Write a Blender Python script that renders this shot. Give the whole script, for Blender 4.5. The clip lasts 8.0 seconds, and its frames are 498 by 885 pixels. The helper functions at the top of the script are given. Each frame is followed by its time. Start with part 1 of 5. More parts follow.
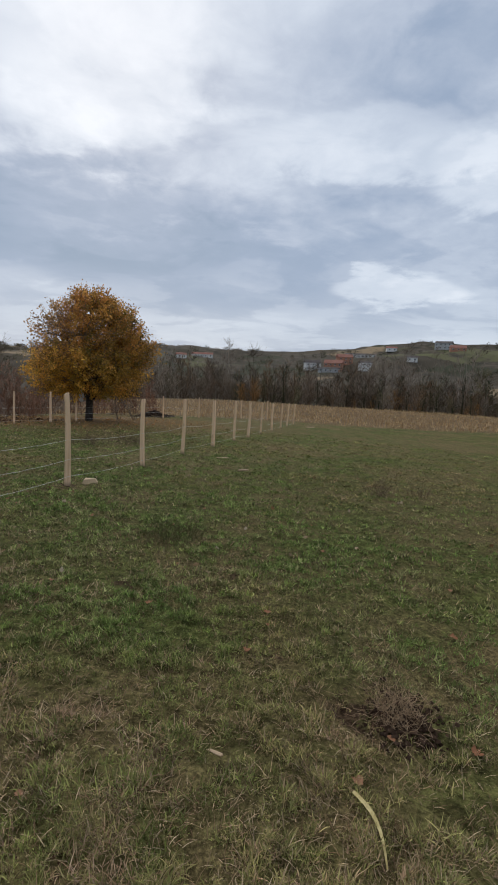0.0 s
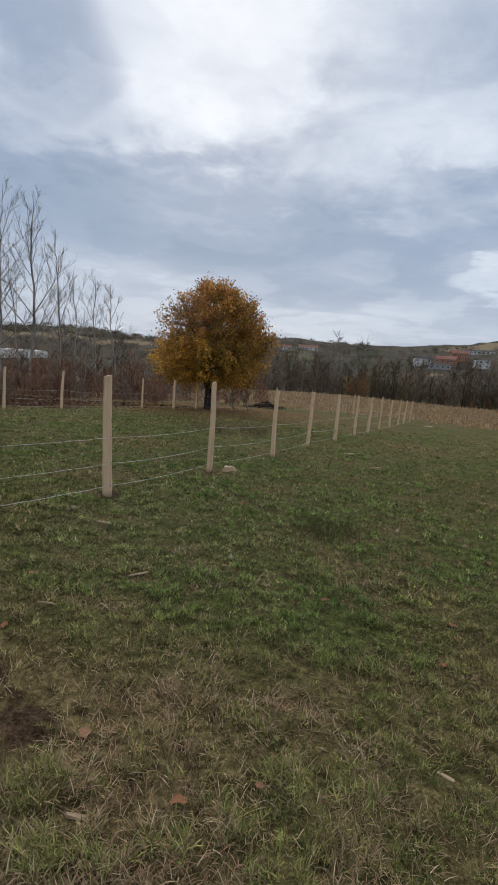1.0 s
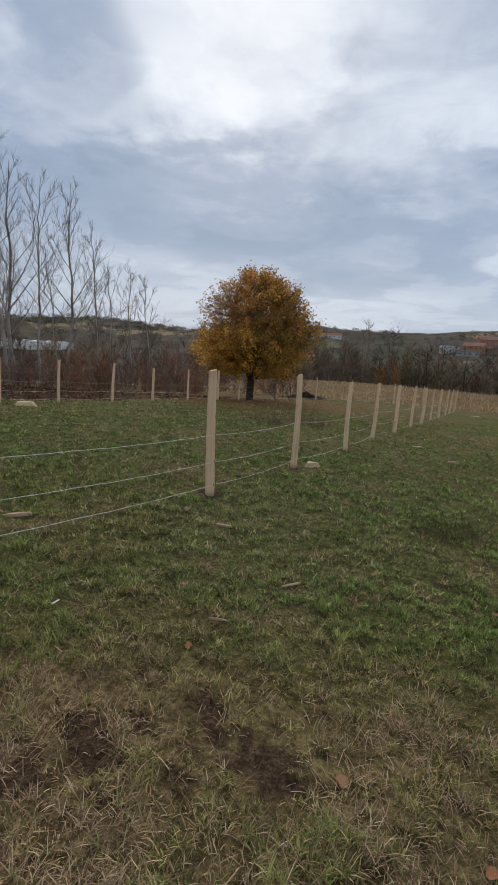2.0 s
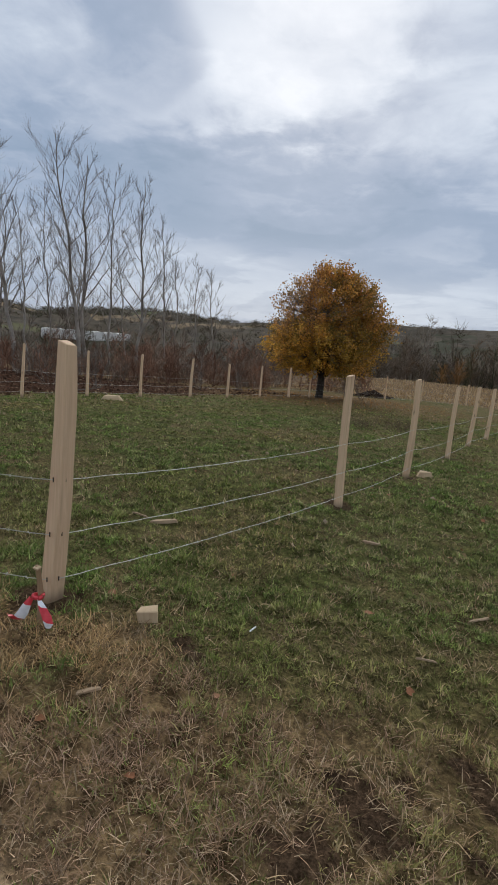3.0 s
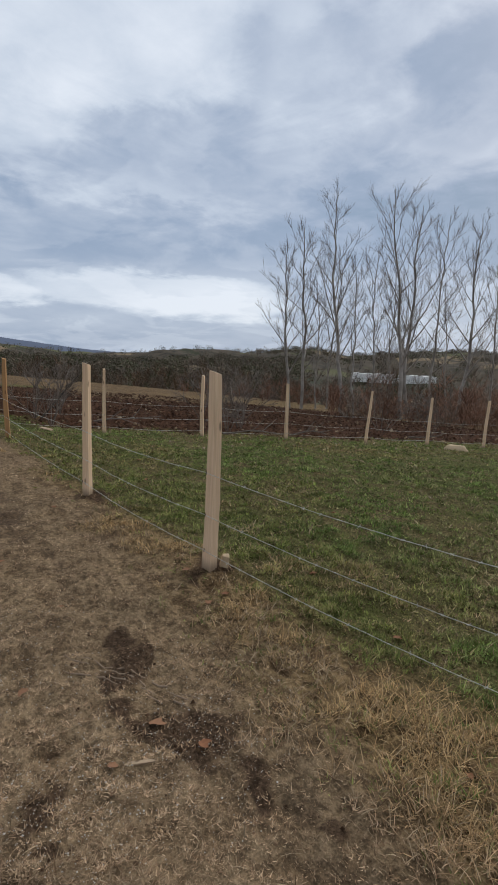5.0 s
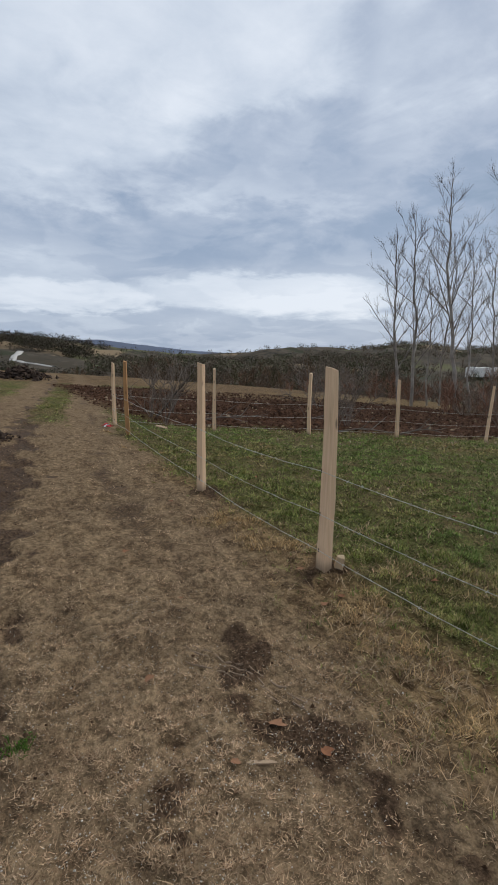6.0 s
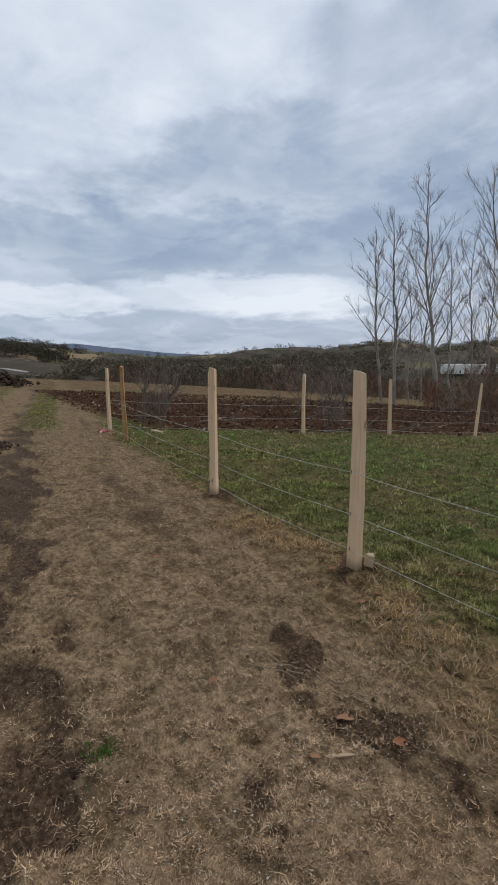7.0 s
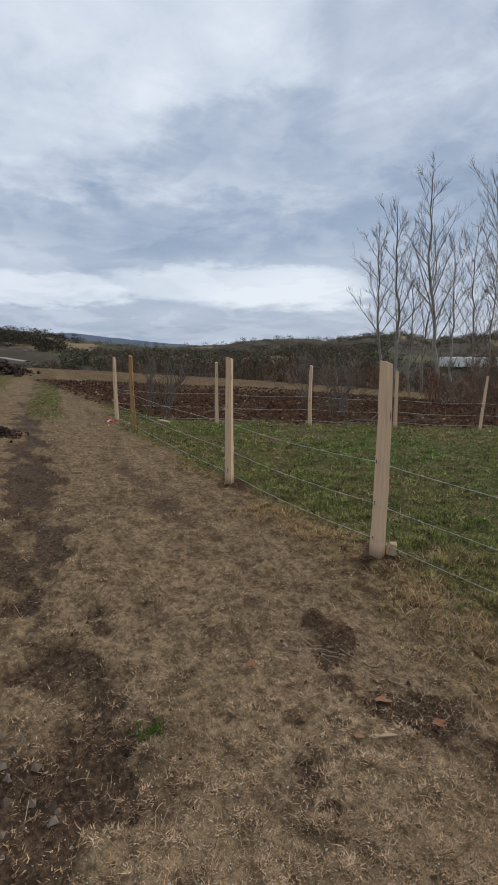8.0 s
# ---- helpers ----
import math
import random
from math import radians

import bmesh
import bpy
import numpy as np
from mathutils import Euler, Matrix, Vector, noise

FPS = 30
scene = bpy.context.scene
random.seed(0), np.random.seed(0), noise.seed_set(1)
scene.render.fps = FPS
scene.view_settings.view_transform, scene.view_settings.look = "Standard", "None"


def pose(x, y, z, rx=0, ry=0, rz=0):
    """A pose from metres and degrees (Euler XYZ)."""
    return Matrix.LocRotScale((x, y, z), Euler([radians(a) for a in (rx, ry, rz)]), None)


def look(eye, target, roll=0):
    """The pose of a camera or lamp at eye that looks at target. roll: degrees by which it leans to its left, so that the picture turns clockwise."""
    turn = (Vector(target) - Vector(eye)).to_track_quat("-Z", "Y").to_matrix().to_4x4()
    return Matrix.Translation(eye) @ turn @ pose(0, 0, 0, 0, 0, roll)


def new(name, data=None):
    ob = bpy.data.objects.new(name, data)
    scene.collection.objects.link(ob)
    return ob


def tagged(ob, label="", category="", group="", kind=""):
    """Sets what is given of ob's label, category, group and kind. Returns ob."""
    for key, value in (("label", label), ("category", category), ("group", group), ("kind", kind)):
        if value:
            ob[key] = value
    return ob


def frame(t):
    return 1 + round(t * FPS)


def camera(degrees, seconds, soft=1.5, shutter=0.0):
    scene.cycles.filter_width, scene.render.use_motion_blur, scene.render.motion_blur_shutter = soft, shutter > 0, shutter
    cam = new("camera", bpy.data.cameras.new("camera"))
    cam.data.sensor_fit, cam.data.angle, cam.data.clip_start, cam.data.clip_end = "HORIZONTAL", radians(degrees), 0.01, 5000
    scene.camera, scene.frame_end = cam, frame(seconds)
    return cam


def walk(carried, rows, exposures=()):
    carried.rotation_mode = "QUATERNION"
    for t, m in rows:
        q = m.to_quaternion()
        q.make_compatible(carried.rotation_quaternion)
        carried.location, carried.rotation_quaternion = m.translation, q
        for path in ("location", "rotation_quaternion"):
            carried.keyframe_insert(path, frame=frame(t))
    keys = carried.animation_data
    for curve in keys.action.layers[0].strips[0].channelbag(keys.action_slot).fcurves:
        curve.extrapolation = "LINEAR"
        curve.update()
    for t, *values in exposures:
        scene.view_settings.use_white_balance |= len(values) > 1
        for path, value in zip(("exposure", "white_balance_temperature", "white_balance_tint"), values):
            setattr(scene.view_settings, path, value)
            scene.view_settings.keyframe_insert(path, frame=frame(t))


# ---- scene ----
cam = camera(52.9, 8.0, 1.8)
PATH = [
    (0, (0.202, 0.015, 1.669), (0.333, 1.991, 1.394), 2.6),
    (0.5, (-0.012, 0.012, 1.615), (-0.014, 1.986, 1.295), 4.1),
    (1, (-0.457, 0.109, 1.625), (-0.717, 2.065, 1.299), 4.2),
    (1.2, (-0.637, 0.161, 1.617), (-0.954, 2.108, 1.287), 4.0),
    (2.3, (-1.779, 0.274, 1.598), (-2.13, 2.201, 1.192), 3.6),
    (2.5, (-1.96, 0.302, 1.619), (-2.335, 2.22, 1.194), 3.9),
    (3, (-2.439, 0.277, 1.632), (-2.964, 2.163, 1.223), 4.6),
    (3.5, (-2.847, 0.328, 1.609), (-3.583, 2.141, 1.192), 4.0),
    (4, (-3.24, 0.36, 1.621), (-4.306, 2.008, 1.234), 2.9),
    (4.5, (-3.504, 0.209, 1.635), (-4.833, 1.663, 1.292), 3.2),
    (5, (-3.615, 0.174, 1.654), (-5.115, 1.458, 1.336), 2.6),
    (5.2, (-3.656, 0.19, 1.645), (-5.206, 1.413, 1.33), 2.3),
    (6.3, (-3.717, 0.079, 1.637), (-5.471, 0.978, 1.299), 0.6),
    (6.5, (-3.734, 0.017, 1.641), (-5.486, 0.921, 1.309), 0.4),
    (7, (-3.829, -0.198, 1.665), (-5.52, 0.816, 1.333), -0.1),
    (7.5, (-3.885, -0.339, 1.66), (-5.56, 0.691, 1.298), 0.2),
    (8, (-3.906, -0.388, 1.653), (-5.587, 0.632, 1.287), 0.4),
]
walk(cam, [(t, look(eye, target, roll)) for t, eye, target, roll in PATH])

# ---------------------------------------------------------------- node helpers


class Nodes:
    """Short hand for building a node tree."""

    def __init__(self, tree):
        self.tree = tree
        tree.nodes.clear()

    def put(self, kind, values=(), **props):
        node = self.tree.nodes.new(kind)
        for key, value in props.items():
            setattr(node, key, value)
        for key, value in dict(values).items():
            if isinstance(value, bpy.types.NodeSocket):
                self.tree.links.new(value, node.inputs[key])
            else:
                node.inputs[key].default_value = value
        return node

    def math(self, operation, a, b=0.0, c=0.0, clamp=False):
        return self.put("ShaderNodeMath", {0: a, 1: b, 2: c}, operation=operation, use_clamp=clamp).outputs[0]

    def mix(self, fac, a, b, blend="MIX"):
        node = self.put("ShaderNodeMix", {0: fac, 6: a, 7: b}, data_type="RGBA", blend_type=blend)
        return node.outputs[2]

    def noise(self, vector, scale, detail=4.0, rough=0.55, warp=0.0):
        return self.put("ShaderNodeTexNoise", {"Vector": vector, "Scale": scale, "Detail": detail, "Roughness": rough, "Distortion": warp}).outputs[0]

    def ramp(self, value, low, high, a=0.0, b=1.0):
        return self.put("ShaderNodeMapRange", {0: value, 1: low, 2: high, 3: a, 4: b}, interpolation_type="SMOOTHSTEP").outputs[0]

    def attribute(self, name):
        return self.put("ShaderNodeAttribute", attribute_name=name)

    def scaled(self, vector, x, y, z):
        return self.put("ShaderNodeVectorMath", {0: vector, 1: (x, y, z)}, operation="MULTIPLY").outputs[0]


def rgb(r, g, b):
    return (r, g, b, 1.0)


# ---------------------------------------------------------------- world and sun

SUN_AZIMUTH, SUN_HEIGHT = 12.0, 33.0


def sky_direction(azimuth, height):
    """Azimuth in degrees to the left of +y."""
    a, h = radians(azimuth), radians(height)
    return (-math.sin(a) * math.cos(h), math.cos(a) * math.cos(h), math.sin(h))


def make_world():
    world = bpy.data.worlds.new("overcast_sky")
    scene.world = world
    world.use_nodes = True
    n = Nodes(world.node_tree)
    way = n.put("ShaderNodeTexCoord").outputs["Generated"]
    clear = n.put("ShaderNodeTexSky", sky_type="NISHITA", sun_disc=False, sun_elevation=radians(SUN_HEIGHT),
                  sun_rotation=radians(-SUN_AZIMUTH), air_density=1.0, dust_density=2.0).outputs[0]
    clear = n.scaled(clear, 0.1, 0.1, 0.1)
    parts = n.put("ShaderNodeSeparateXYZ", {0: way})
    x, y, z = parts.outputs
    up = n.math("ADD", n.math("MAXIMUM", z, 0.0), 0.16)
    flat = n.put("ShaderNodeCombineXYZ", {0: n.math("DIVIDE", x, up), 1: n.math("DIVIDE", y, up), 2: 0.0}).outputs[0]
    broad = n.noise(flat, 0.8, 2.0, 0.45, 0.2)
    fine = n.noise(n.scaled(flat, 1.0, 1.25, 1.0), 2.0, 6.0, 0.52, 0.3)
    wisps = n.noise(n.scaled(flat, 1.2, 1.0, 1.0), 6.0, 6.0, 0.6, 0.3)
    calm = n.ramp(z, 0.06, 0.34, 0.3, 1.0)
    fine_gain, wisp_gain = n.math("MULTIPLY", calm, 0.46), n.math("MULTIPLY", calm, 0.36)
    value = n.math("MULTIPLY", n.math("SUBTRACT", broad, 0.5), 0.42)
    value = n.math("MULTIPLY_ADD", n.math("SUBTRACT", fine, 0.5), fine_gain, value)
    value = n.math("MULTIPLY_ADD", n.math("SUBTRACT", wisps, 0.5), wisp_gain, value)
    value = n.math("ADD", value, n.ramp(n.noise(n.scaled(flat, 1.0, 1.2, 1.0), 1.35, 7.0, 0.55, 0.5), 0.46, 0.545, -0.045, 0.045))
    value = n.math("ADD", value, n.ramp(z, 0.42, 0.95, 0.03, 0.42))
    # the large cloud masses: azimuth, height, width, tallness, how much brighter
    masses = ((14, 30, 11, 9.0, 0.26), (-3, 31, 9, 6.0, 0.06), (-16, 22.5, 15, 3.0, 0.22), (-29, 20, 6, 3.5, 0.22), (-19, 9.3, 4.5, 1.7, 0.30), (-24, 28, 8, 4.0, -0.14),
              (15, 14.3, 18, 4.8, -0.19), (2, 10.5, 16, 4.0, -0.13), (-12, 14.5, 8, 3.0, -0.06), (-8, 4.5, 30, 1.8, 0.08), (58, 6.6, 13, 2.1, 0.36), (80, 6.0, 9, 1.6, 0.34),
              (66, 12.5, 22, 2.9, -0.14), (30, 26.5, 6.5, 5.0, -0.2), (18, 23, 5.5, 5.0, 0.12), (31, 14.5, 11, 5.5, -0.12), (58, 21, 11, 3.6, -0.08), (70, 29, 15, 5.5, 0.12), (46, 24, 6, 7.0, 0.1), (50, 34, 12, 4.0, 0.1), (82, 24, 14, 8.0, 0.14))
    bend = n.math("MULTIPLY_ADD", n.math("SUBTRACT", wisps, 0.5), 0.07, n.math("MULTIPLY", n.math("SUBTRACT", fine, 0.5), 0.17))
    bend = n.math("MULTIPLY", bend, calm)
    turn = n.math("ARCTAN2", n.math("MULTIPLY", x, -1.0), y)
    height = n.math("ADD", n.math("ARCSINE", n.math("MINIMUM", n.math("MAXIMUM", z, -1.0), 1.0)), bend)
    turn = n.math("MULTIPLY_ADD", n.math("SUBTRACT", broad, 0.5), 0.4, n.math("ADD", turn, bend))
    for azimuth, el, wide, tall, gain in masses:
        du = n.math("MULTIPLY", n.math("SUBTRACT", turn, radians(azimuth)), 1 / radians(wide))
        dv = n.math("MULTIPLY", n.math("SUBTRACT", height, radians(el)), 1 / radians(tall))
        q = n.math("MULTIPLY_ADD", du, du, n.math("MULTIPLY", dv, dv))
        blob = n.math("EXPONENT", n.math("MULTIPLY", n.math("POWER", q, 4.0), -0.6))
        value = n.math("MULTIPLY_ADD", blob, gain, value)
    tone = n.put("ShaderNodeValToRGB", {0: n.math("ADD", value, 0.5)})
    ramp = tone.color_ramp
    ramp.elements[0].position, ramp.elements[0].color = 0.12, rgb(0.238, 0.332, 0.468)
    ramp.elements[1].position, ramp.elements[1].color = 0.98, rgb(0.80, 0.86, 0.95)
    for at, colour in ((0.34, rgb(0.317, 0.404, 0.548)), (0.52, rgb(0.447, 0.524, 0.654)), (0.70, rgb(0.596, 0.673, 0.788))):
        e = ramp.elements.new(at)
        e.color = colour
    sky = n.mix(0.93, clear, tone.outputs[0])
    background = n.put("ShaderNodeBackground", {"Color": sky, "Strength": 1.0})
    n.put("ShaderNodeOutputWorld", {0: background.outputs[0]})


make_world()
sun_data = bpy.data.lights.new("sun", "SUN")
sun_data.energy, sun_data.angle, sun_data.color = 1.3, radians(25), (1.0, 0.97, 0.92)
sun = new("sun", sun_data)
sun.matrix_world = look(sky_direction(SUN_AZIMUTH, SUN_HEIGHT), (0, 0, 0))
scene.view_settings.exposure = 0.0

# ---------------------------------------------------------------- mesh helpers


def mesh_from(name, verts, faces, material, smooth=False):
    """A mesh from arrays: verts (n, 3); faces one array or a list of arrays, (m, 3) or (m, 4)."""
    verts = np.asarray(verts, np.float32).reshape(-1, 3)
    faces = [np.asarray(f, np.int32) for f in (faces if isinstance(faces, list) else [faces])]
    faces = [f for f in faces if len(f)]
    me = bpy.data.meshes.new(name)
    me.vertices.add(len(verts))
    me.vertices.foreach_set("co", verts.ravel())
    loops = np.concatenate([f.ravel() for f in faces])
    sizes = np.concatenate([np.full(len(f), f.shape[1], np.int32) for f in faces])
    me.loops.add(len(loops))
    me.loops.foreach_set("vertex_index", loops)
    me.polygons.add(len(sizes))
    me.polygons.foreach_set("loop_start", np.concatenate([[0], np.cumsum(sizes)[:-1]]).astype(np.int32))
    me.polygons.foreach_set("use_smooth", np.full(len(sizes), smooth))
    me.materials.append(material)
    me.update(calc_edges=True)
    me.validate()
    return me


def floats(me, name, values):
    me.attributes.new(name, "FLOAT", "POINT").data.foreach_set("value", np.asarray(values, np.float32).ravel())


def tints(me, name, values):
    four = np.concatenate([values, np.ones((len(values), 1))], 1)
    me.attributes.new(name, "FLOAT_COLOR", "POINT").data.foreach_set("color", four.astype(np.float32).ravel())


def thing(name, place=(0, 0, 0), turn=0.0, label="", category="", group="", kind=""):
    ob = new(name)
    ob.matrix_world = pose(*place, 0, 0, turn)
    return tagged(ob, label, category, group, kind)


def part(name, bm, material, parent, label="", at=None, smooth=False):
    """One bmesh or mesh as one object under a thing or a part."""
    if isinstance(bm, bpy.types.Mesh):
        me = bm
    else:
        me = bpy.data.meshes.new(name)
        bm.to_mesh(me)
        bm.free()
        me.materials.append(material)
        for p in me.polygons:
            p.use_smooth = smooth
    ob = new(name, me)
    ob.parent = parent
    if at is not None:
        ob.matrix_local = at
    return tagged(ob, label)


rng = np.random.default_rng(7)


def lattice(ix, iy, seed):
    h = (ix.astype(np.int64) * 374761393 + iy.astype(np.int64) * 668265263 + seed * 974711) & 0xFFFFFFFF
    h = ((h ^ (h >> 13)) * 1274126177) & 0xFFFFFFFF
    return ((h ^ (h >> 16)) & 0xFFFFFF) / 0xFFFFFF


def value_noise(x, y, seed=0):
    x, y = np.asarray(x, float), np.asarray(y, float)
    fx, fy = np.floor(x), np.floor(y)
    u, v = x - fx, y - fy
    u, v = u * u * (3 - 2 * u), v * v * (3 - 2 * v)
    a, b = lattice(fx, fy, seed), lattice(fx + 1, fy, seed)
    c, d = lattice(fx, fy + 1, seed), lattice(fx + 1, fy + 1, seed)
    return (a + (b - a) * u) * (1 - v) + (c + (d - c) * u) * v


def fbm(x, y, scale, octaves=4, seed=0):
    """0 to 1, about 0.5 in the mean; scale in cells per metre."""
    total, weight, amount = 0.0, 0.0, 1.0
    for k in range(octaves):
        total = total + amount * value_noise(np.asarray(x) * scale + 17.3 * k, np.asarray(y) * scale - 9.1 * k, seed + k)
        weight, amount, scale = weight + amount, amount * 0.55, scale * 2.03
    return total / weight


def step(v, low, high):
    t = np.clip((np.asarray(v, float) - low) / (high - low), 0, 1)
    return t * t * (3 - 2 * t)


def soft_clip(v, low, high, k=0.6):
    """Clips with rounded corners."""
    v = low + np.logaddexp(0, (np.asarray(v, float) - low) * k) / k
    return high - np.logaddexp(0, (high - v) * k) / k


def near_line(x, y, points):
    """Distance from a polyline, and the signed side (+ to the left of its run)."""
    best = np.full(np.shape(x), 1e9)
    for (ax, ay), (bx, by) in zip(points[:-1], points[1:]):
        dx, dy = bx - ax, by - ay
        k = np.clip(((x - ax) * dx + (y - ay) * dy) / (dx * dx + dy * dy), 0, 1)
        best = np.minimum(best, np.hypot(x - ax - k * dx, y - ay - k * dy))
    return best


# ---------------------------------------------------------------- the plan

# fence posts: foot x, y; top offset x, y; height; thickness
FRONT = [(-4.092, 2.42, 0.095, 0.01, 1.4, 0.106), (-2.86, 5.65, -0.03, 0, 1.45, 0.096), (-2.1, 7.86, -0.01, 0.03, 1.44, 0.088),
         (-1.29, 10.25, 0, 0.02, 1.38, 0.092), (-0.64, 12.55, 0.04, 0, 1.37, 0.084), (0.1, 14.8, 0.01, 0, 1.37, 0.1),
         (0.8, 16.75, 0.03, 0, 1.33, 0.088), (1.38, 18.5, 0.04, 0, 1.31, 0.088), (2.03, 20.6, 0.03, 0, 1.28, 0.08),
         (2.73, 22.8, 0.02, 0, 1.27, 0.088), (3.4, 24.9, 0.05, 0, 1.27, 0.08), (4.02, 27.1, 0.08, 0, 1.27, 0.08),
         (4.72, 29.4, 0.06, 0, 1.27, 0.08)]
SIDE = [(-6.37, 2.21, -0.03, 0.02, 1.40, 0.096), (-8.74, 2.29, 0.04, -0.02, 1.40, 0.105), (-13.07, 2.63, -0.02, -0.03, 1.40, 0.10)]
BACK = [(-14.6, 2.75, -0.03, 0.0, 1.36, 0.085), (-13.62, 4.67, -0.02, 0.01, 1.35, 0.085), (-12.9, 6.70, 0.0, 0.0, 1.38, 0.09), (-12.03, 8.53, 0.0, -0.03, 1.31, 0.085),
        (-11.25, 10.6, 0.02, 0.1, 1.29, 0.085), (-10.5, 12.25, 0.0, 0.05, 1.24, 0.08), (-9.76, 13.9, 0.01, 0.05, 1.27, 0.08), (-8.84, 15.56, 0.03, 0.08, 1.26, 0.09),
        (-8.2, 17.5, 0.0, 0.05, 1.20, 0.085), (-7.5, 19.5, 0.0, 0.05, 1.23, 0.09), (-6.68, 21.17, 0.0, 0.05, 1.26, 0.09), (-6.03, 22.55, 0.0, 0.05, 1.23, 0.09),
        (-2.85, 28.5, 0.0, 0.0, 1.27, 0.08), (-0.9, 30.2, 0.0, 0.0, 1.27, 0.08), (1.75, 32.2, 0.0, 0.0, 1.27, 0.08), (3.4, 31.8, 0.0, 0.0, 1.27, 0.09)]
TREE = (-5.75, 23.7)
TRACK = [(6.0, -1.6), (0.0, -0.9), (-4.0, 0.2), (-6.0, 0.55), (-10.0, 0.75), (-15.0, 1.35), (-20.0, 2.2), (-30.0, 4.0), (-45.0, 6.3), (-60.0, 8.0)]
RIGHT_RUT = [(-4.2, 1.3), (-5.2, 1.17), (-5.9, 1.2), (-6.4, 1.27), (-7.1, 1.33), (-7.9, 1.31), (-9.6, 1.42), (-11.6, 1.8), (-15.0, 2.35), (-20.0, 3.1), (-45.0, 7.2)]
LEFT_RUT = [(-3.4, -1.2), (-4.4, -0.75), (-5.3, -0.34), (-5.9, -0.1), (-6.6, -0.07), (-8.3, 0.11), (-10.0, 0.37), (-15.0, 1.0), (-20.0, 1.8), (-45.0, 5.8)]
# bare, dug or scuffed soil: x, y, radius
SOIL = [(-4.03, 2.38, 0.27), (-6.38, 2.2, 0.22), (-8.76, 2.28, 0.25), (-2.53, 1.57, 0.17), (-2.33, 1.77, 0.14), (-2.24, 2.02, 0.10), (-1.92, 2.16, 0.10), (-1.57, 1.99, 0.14), (-1.84, 1.72, 0.10), (-0.43, 1.57, 0.09), (-0.2, 1.55, 0.08),
        (1.25, 2.45, 0.17), (1.2, 3.28, 0.11), (0.91, 3.06, 0.09), (0.72, 2.91, 0.10), (-1.75, 2.03, 0.13), (-3.5, 1.36, 0.10), (-3.2, 2.35, 0.12),
        (-5.84, 1.28, 0.15), (-5.62, 1.28, 0.15), (-5.06, 1.25, 0.22), (-5.22, 1.17, 0.15), (-4.82, 1.3, 0.1), (-5.16, 0.64, 0.09), (-5.34, 0.74, 0.07), (-4.95, 0.55, 0.08), (-4.5, 1.3, 0.09), (-5.4, 1.12, 0.1), (1.02, 2.42, 0.16), (1.32, 2.62, 0.16), (-0.55, 4.1, 0.1), (0.5, 4.3, 0.1)]
PATH_FROM, PATH_TO = np.array([0.2, 0.0]), np.array([-3.9, -0.38])
GROUND_FIT = (-0.04379, -0.0517, -0.02723, -0.00218, 0.00137, -0.00036)
CENTRE = (-2.0, 0.3)
# how high the near hills and the far mountains stand over the horizon: azimuth, degrees
SKYLINE = [(-60, 3.2), (-40, 3.4), (-30, 3.45), (-23, 3.62), (-19.3, 3.35), (-16.4, 3.05), (-12, 2.75), (-8.3, 2.3), (-4, 2.15), (-0.7, 2.15), (3.7, 2.4), (7, 2.5), (12, 2.0), (18, 1.45),
           (22, 1.5), (27, 1.7), (31, 1.7), (34.3, 1.45), (39, 1.0), (42.5, 1.65), (45.7, 1.5), (48, 1.1), (50.7, 0.7), (54, 0.85), (60, 0.6), (66, 0.3), (70, 0.0), (74, 0.1), (78, 0.45), (82, 1.05), (86, 1.6), (95, 1.8), (120, 2.0)]
MOUNTAIN = [(-60, 0.0), (60, 0.0), (64, 0.35), (69.5, 0.62), (73.7, 1.05), (76, 1.25), (78, 1.5), (80, 1.4), (84, 1.2), (95, 0.6), (120, 0.0)]


def azimuth_of(x, y):
    return np.degrees(np.arctan2(-(np.asarray(x, float) - CENTRE[0]), np.asarray(y, float) - CENTRE[1]))


def field_height(x, y):
    c = GROUND_FIT
    x, y = soft_clip(x, -16, 12), soft_clip(y, -6, 46)
    return c[0] + c[1] * x + c[2] * y + c[3] * x * x + c[4] * x * y + c[5] * y * y


def broad_height(x, y):
    x, y = np.asarray(x, float), np.asarray(y, float)
    r, az = np.hypot(x - CENTRE[0], y - CENTRE[1]), azimuth_of(x, y)
    crest = np.interp(az, [-40, 0, 8, 20, 40, 90], [62, 64, 66, 50, 44, 48])
    fall = np.interp(az, [-40, 10, 30, 60, 90], [9, 9, 7, 5.5, 4.5])
    z = field_height(x, y) - fall * step(r, crest, crest + 75)
    rise = 1.65 + 720 * np.tan(np.radians(np.interp(az, *zip(*SKYLINE))))
    lumps = (fbm(x, y, 0.012, 4, 40) - 0.5)
    climb = step(r, 170, 720)
    z = z + (rise - z) * climb + lumps * (22 * step(r, 160, 420) * (1 - step(r, 600, 720)))
    z = z - 40 * step(r, 760, 1300)
    far = 1.65 + 2600 * np.tan(np.radians(np.interp(az, *zip(*MOUNTAIN))))
    return z + (far - z) * step(r, 1500, 2600) + 14 * (fbm(x, y, 0.004, 3, 41) - 0.5) * step(r, 1800, 2600)


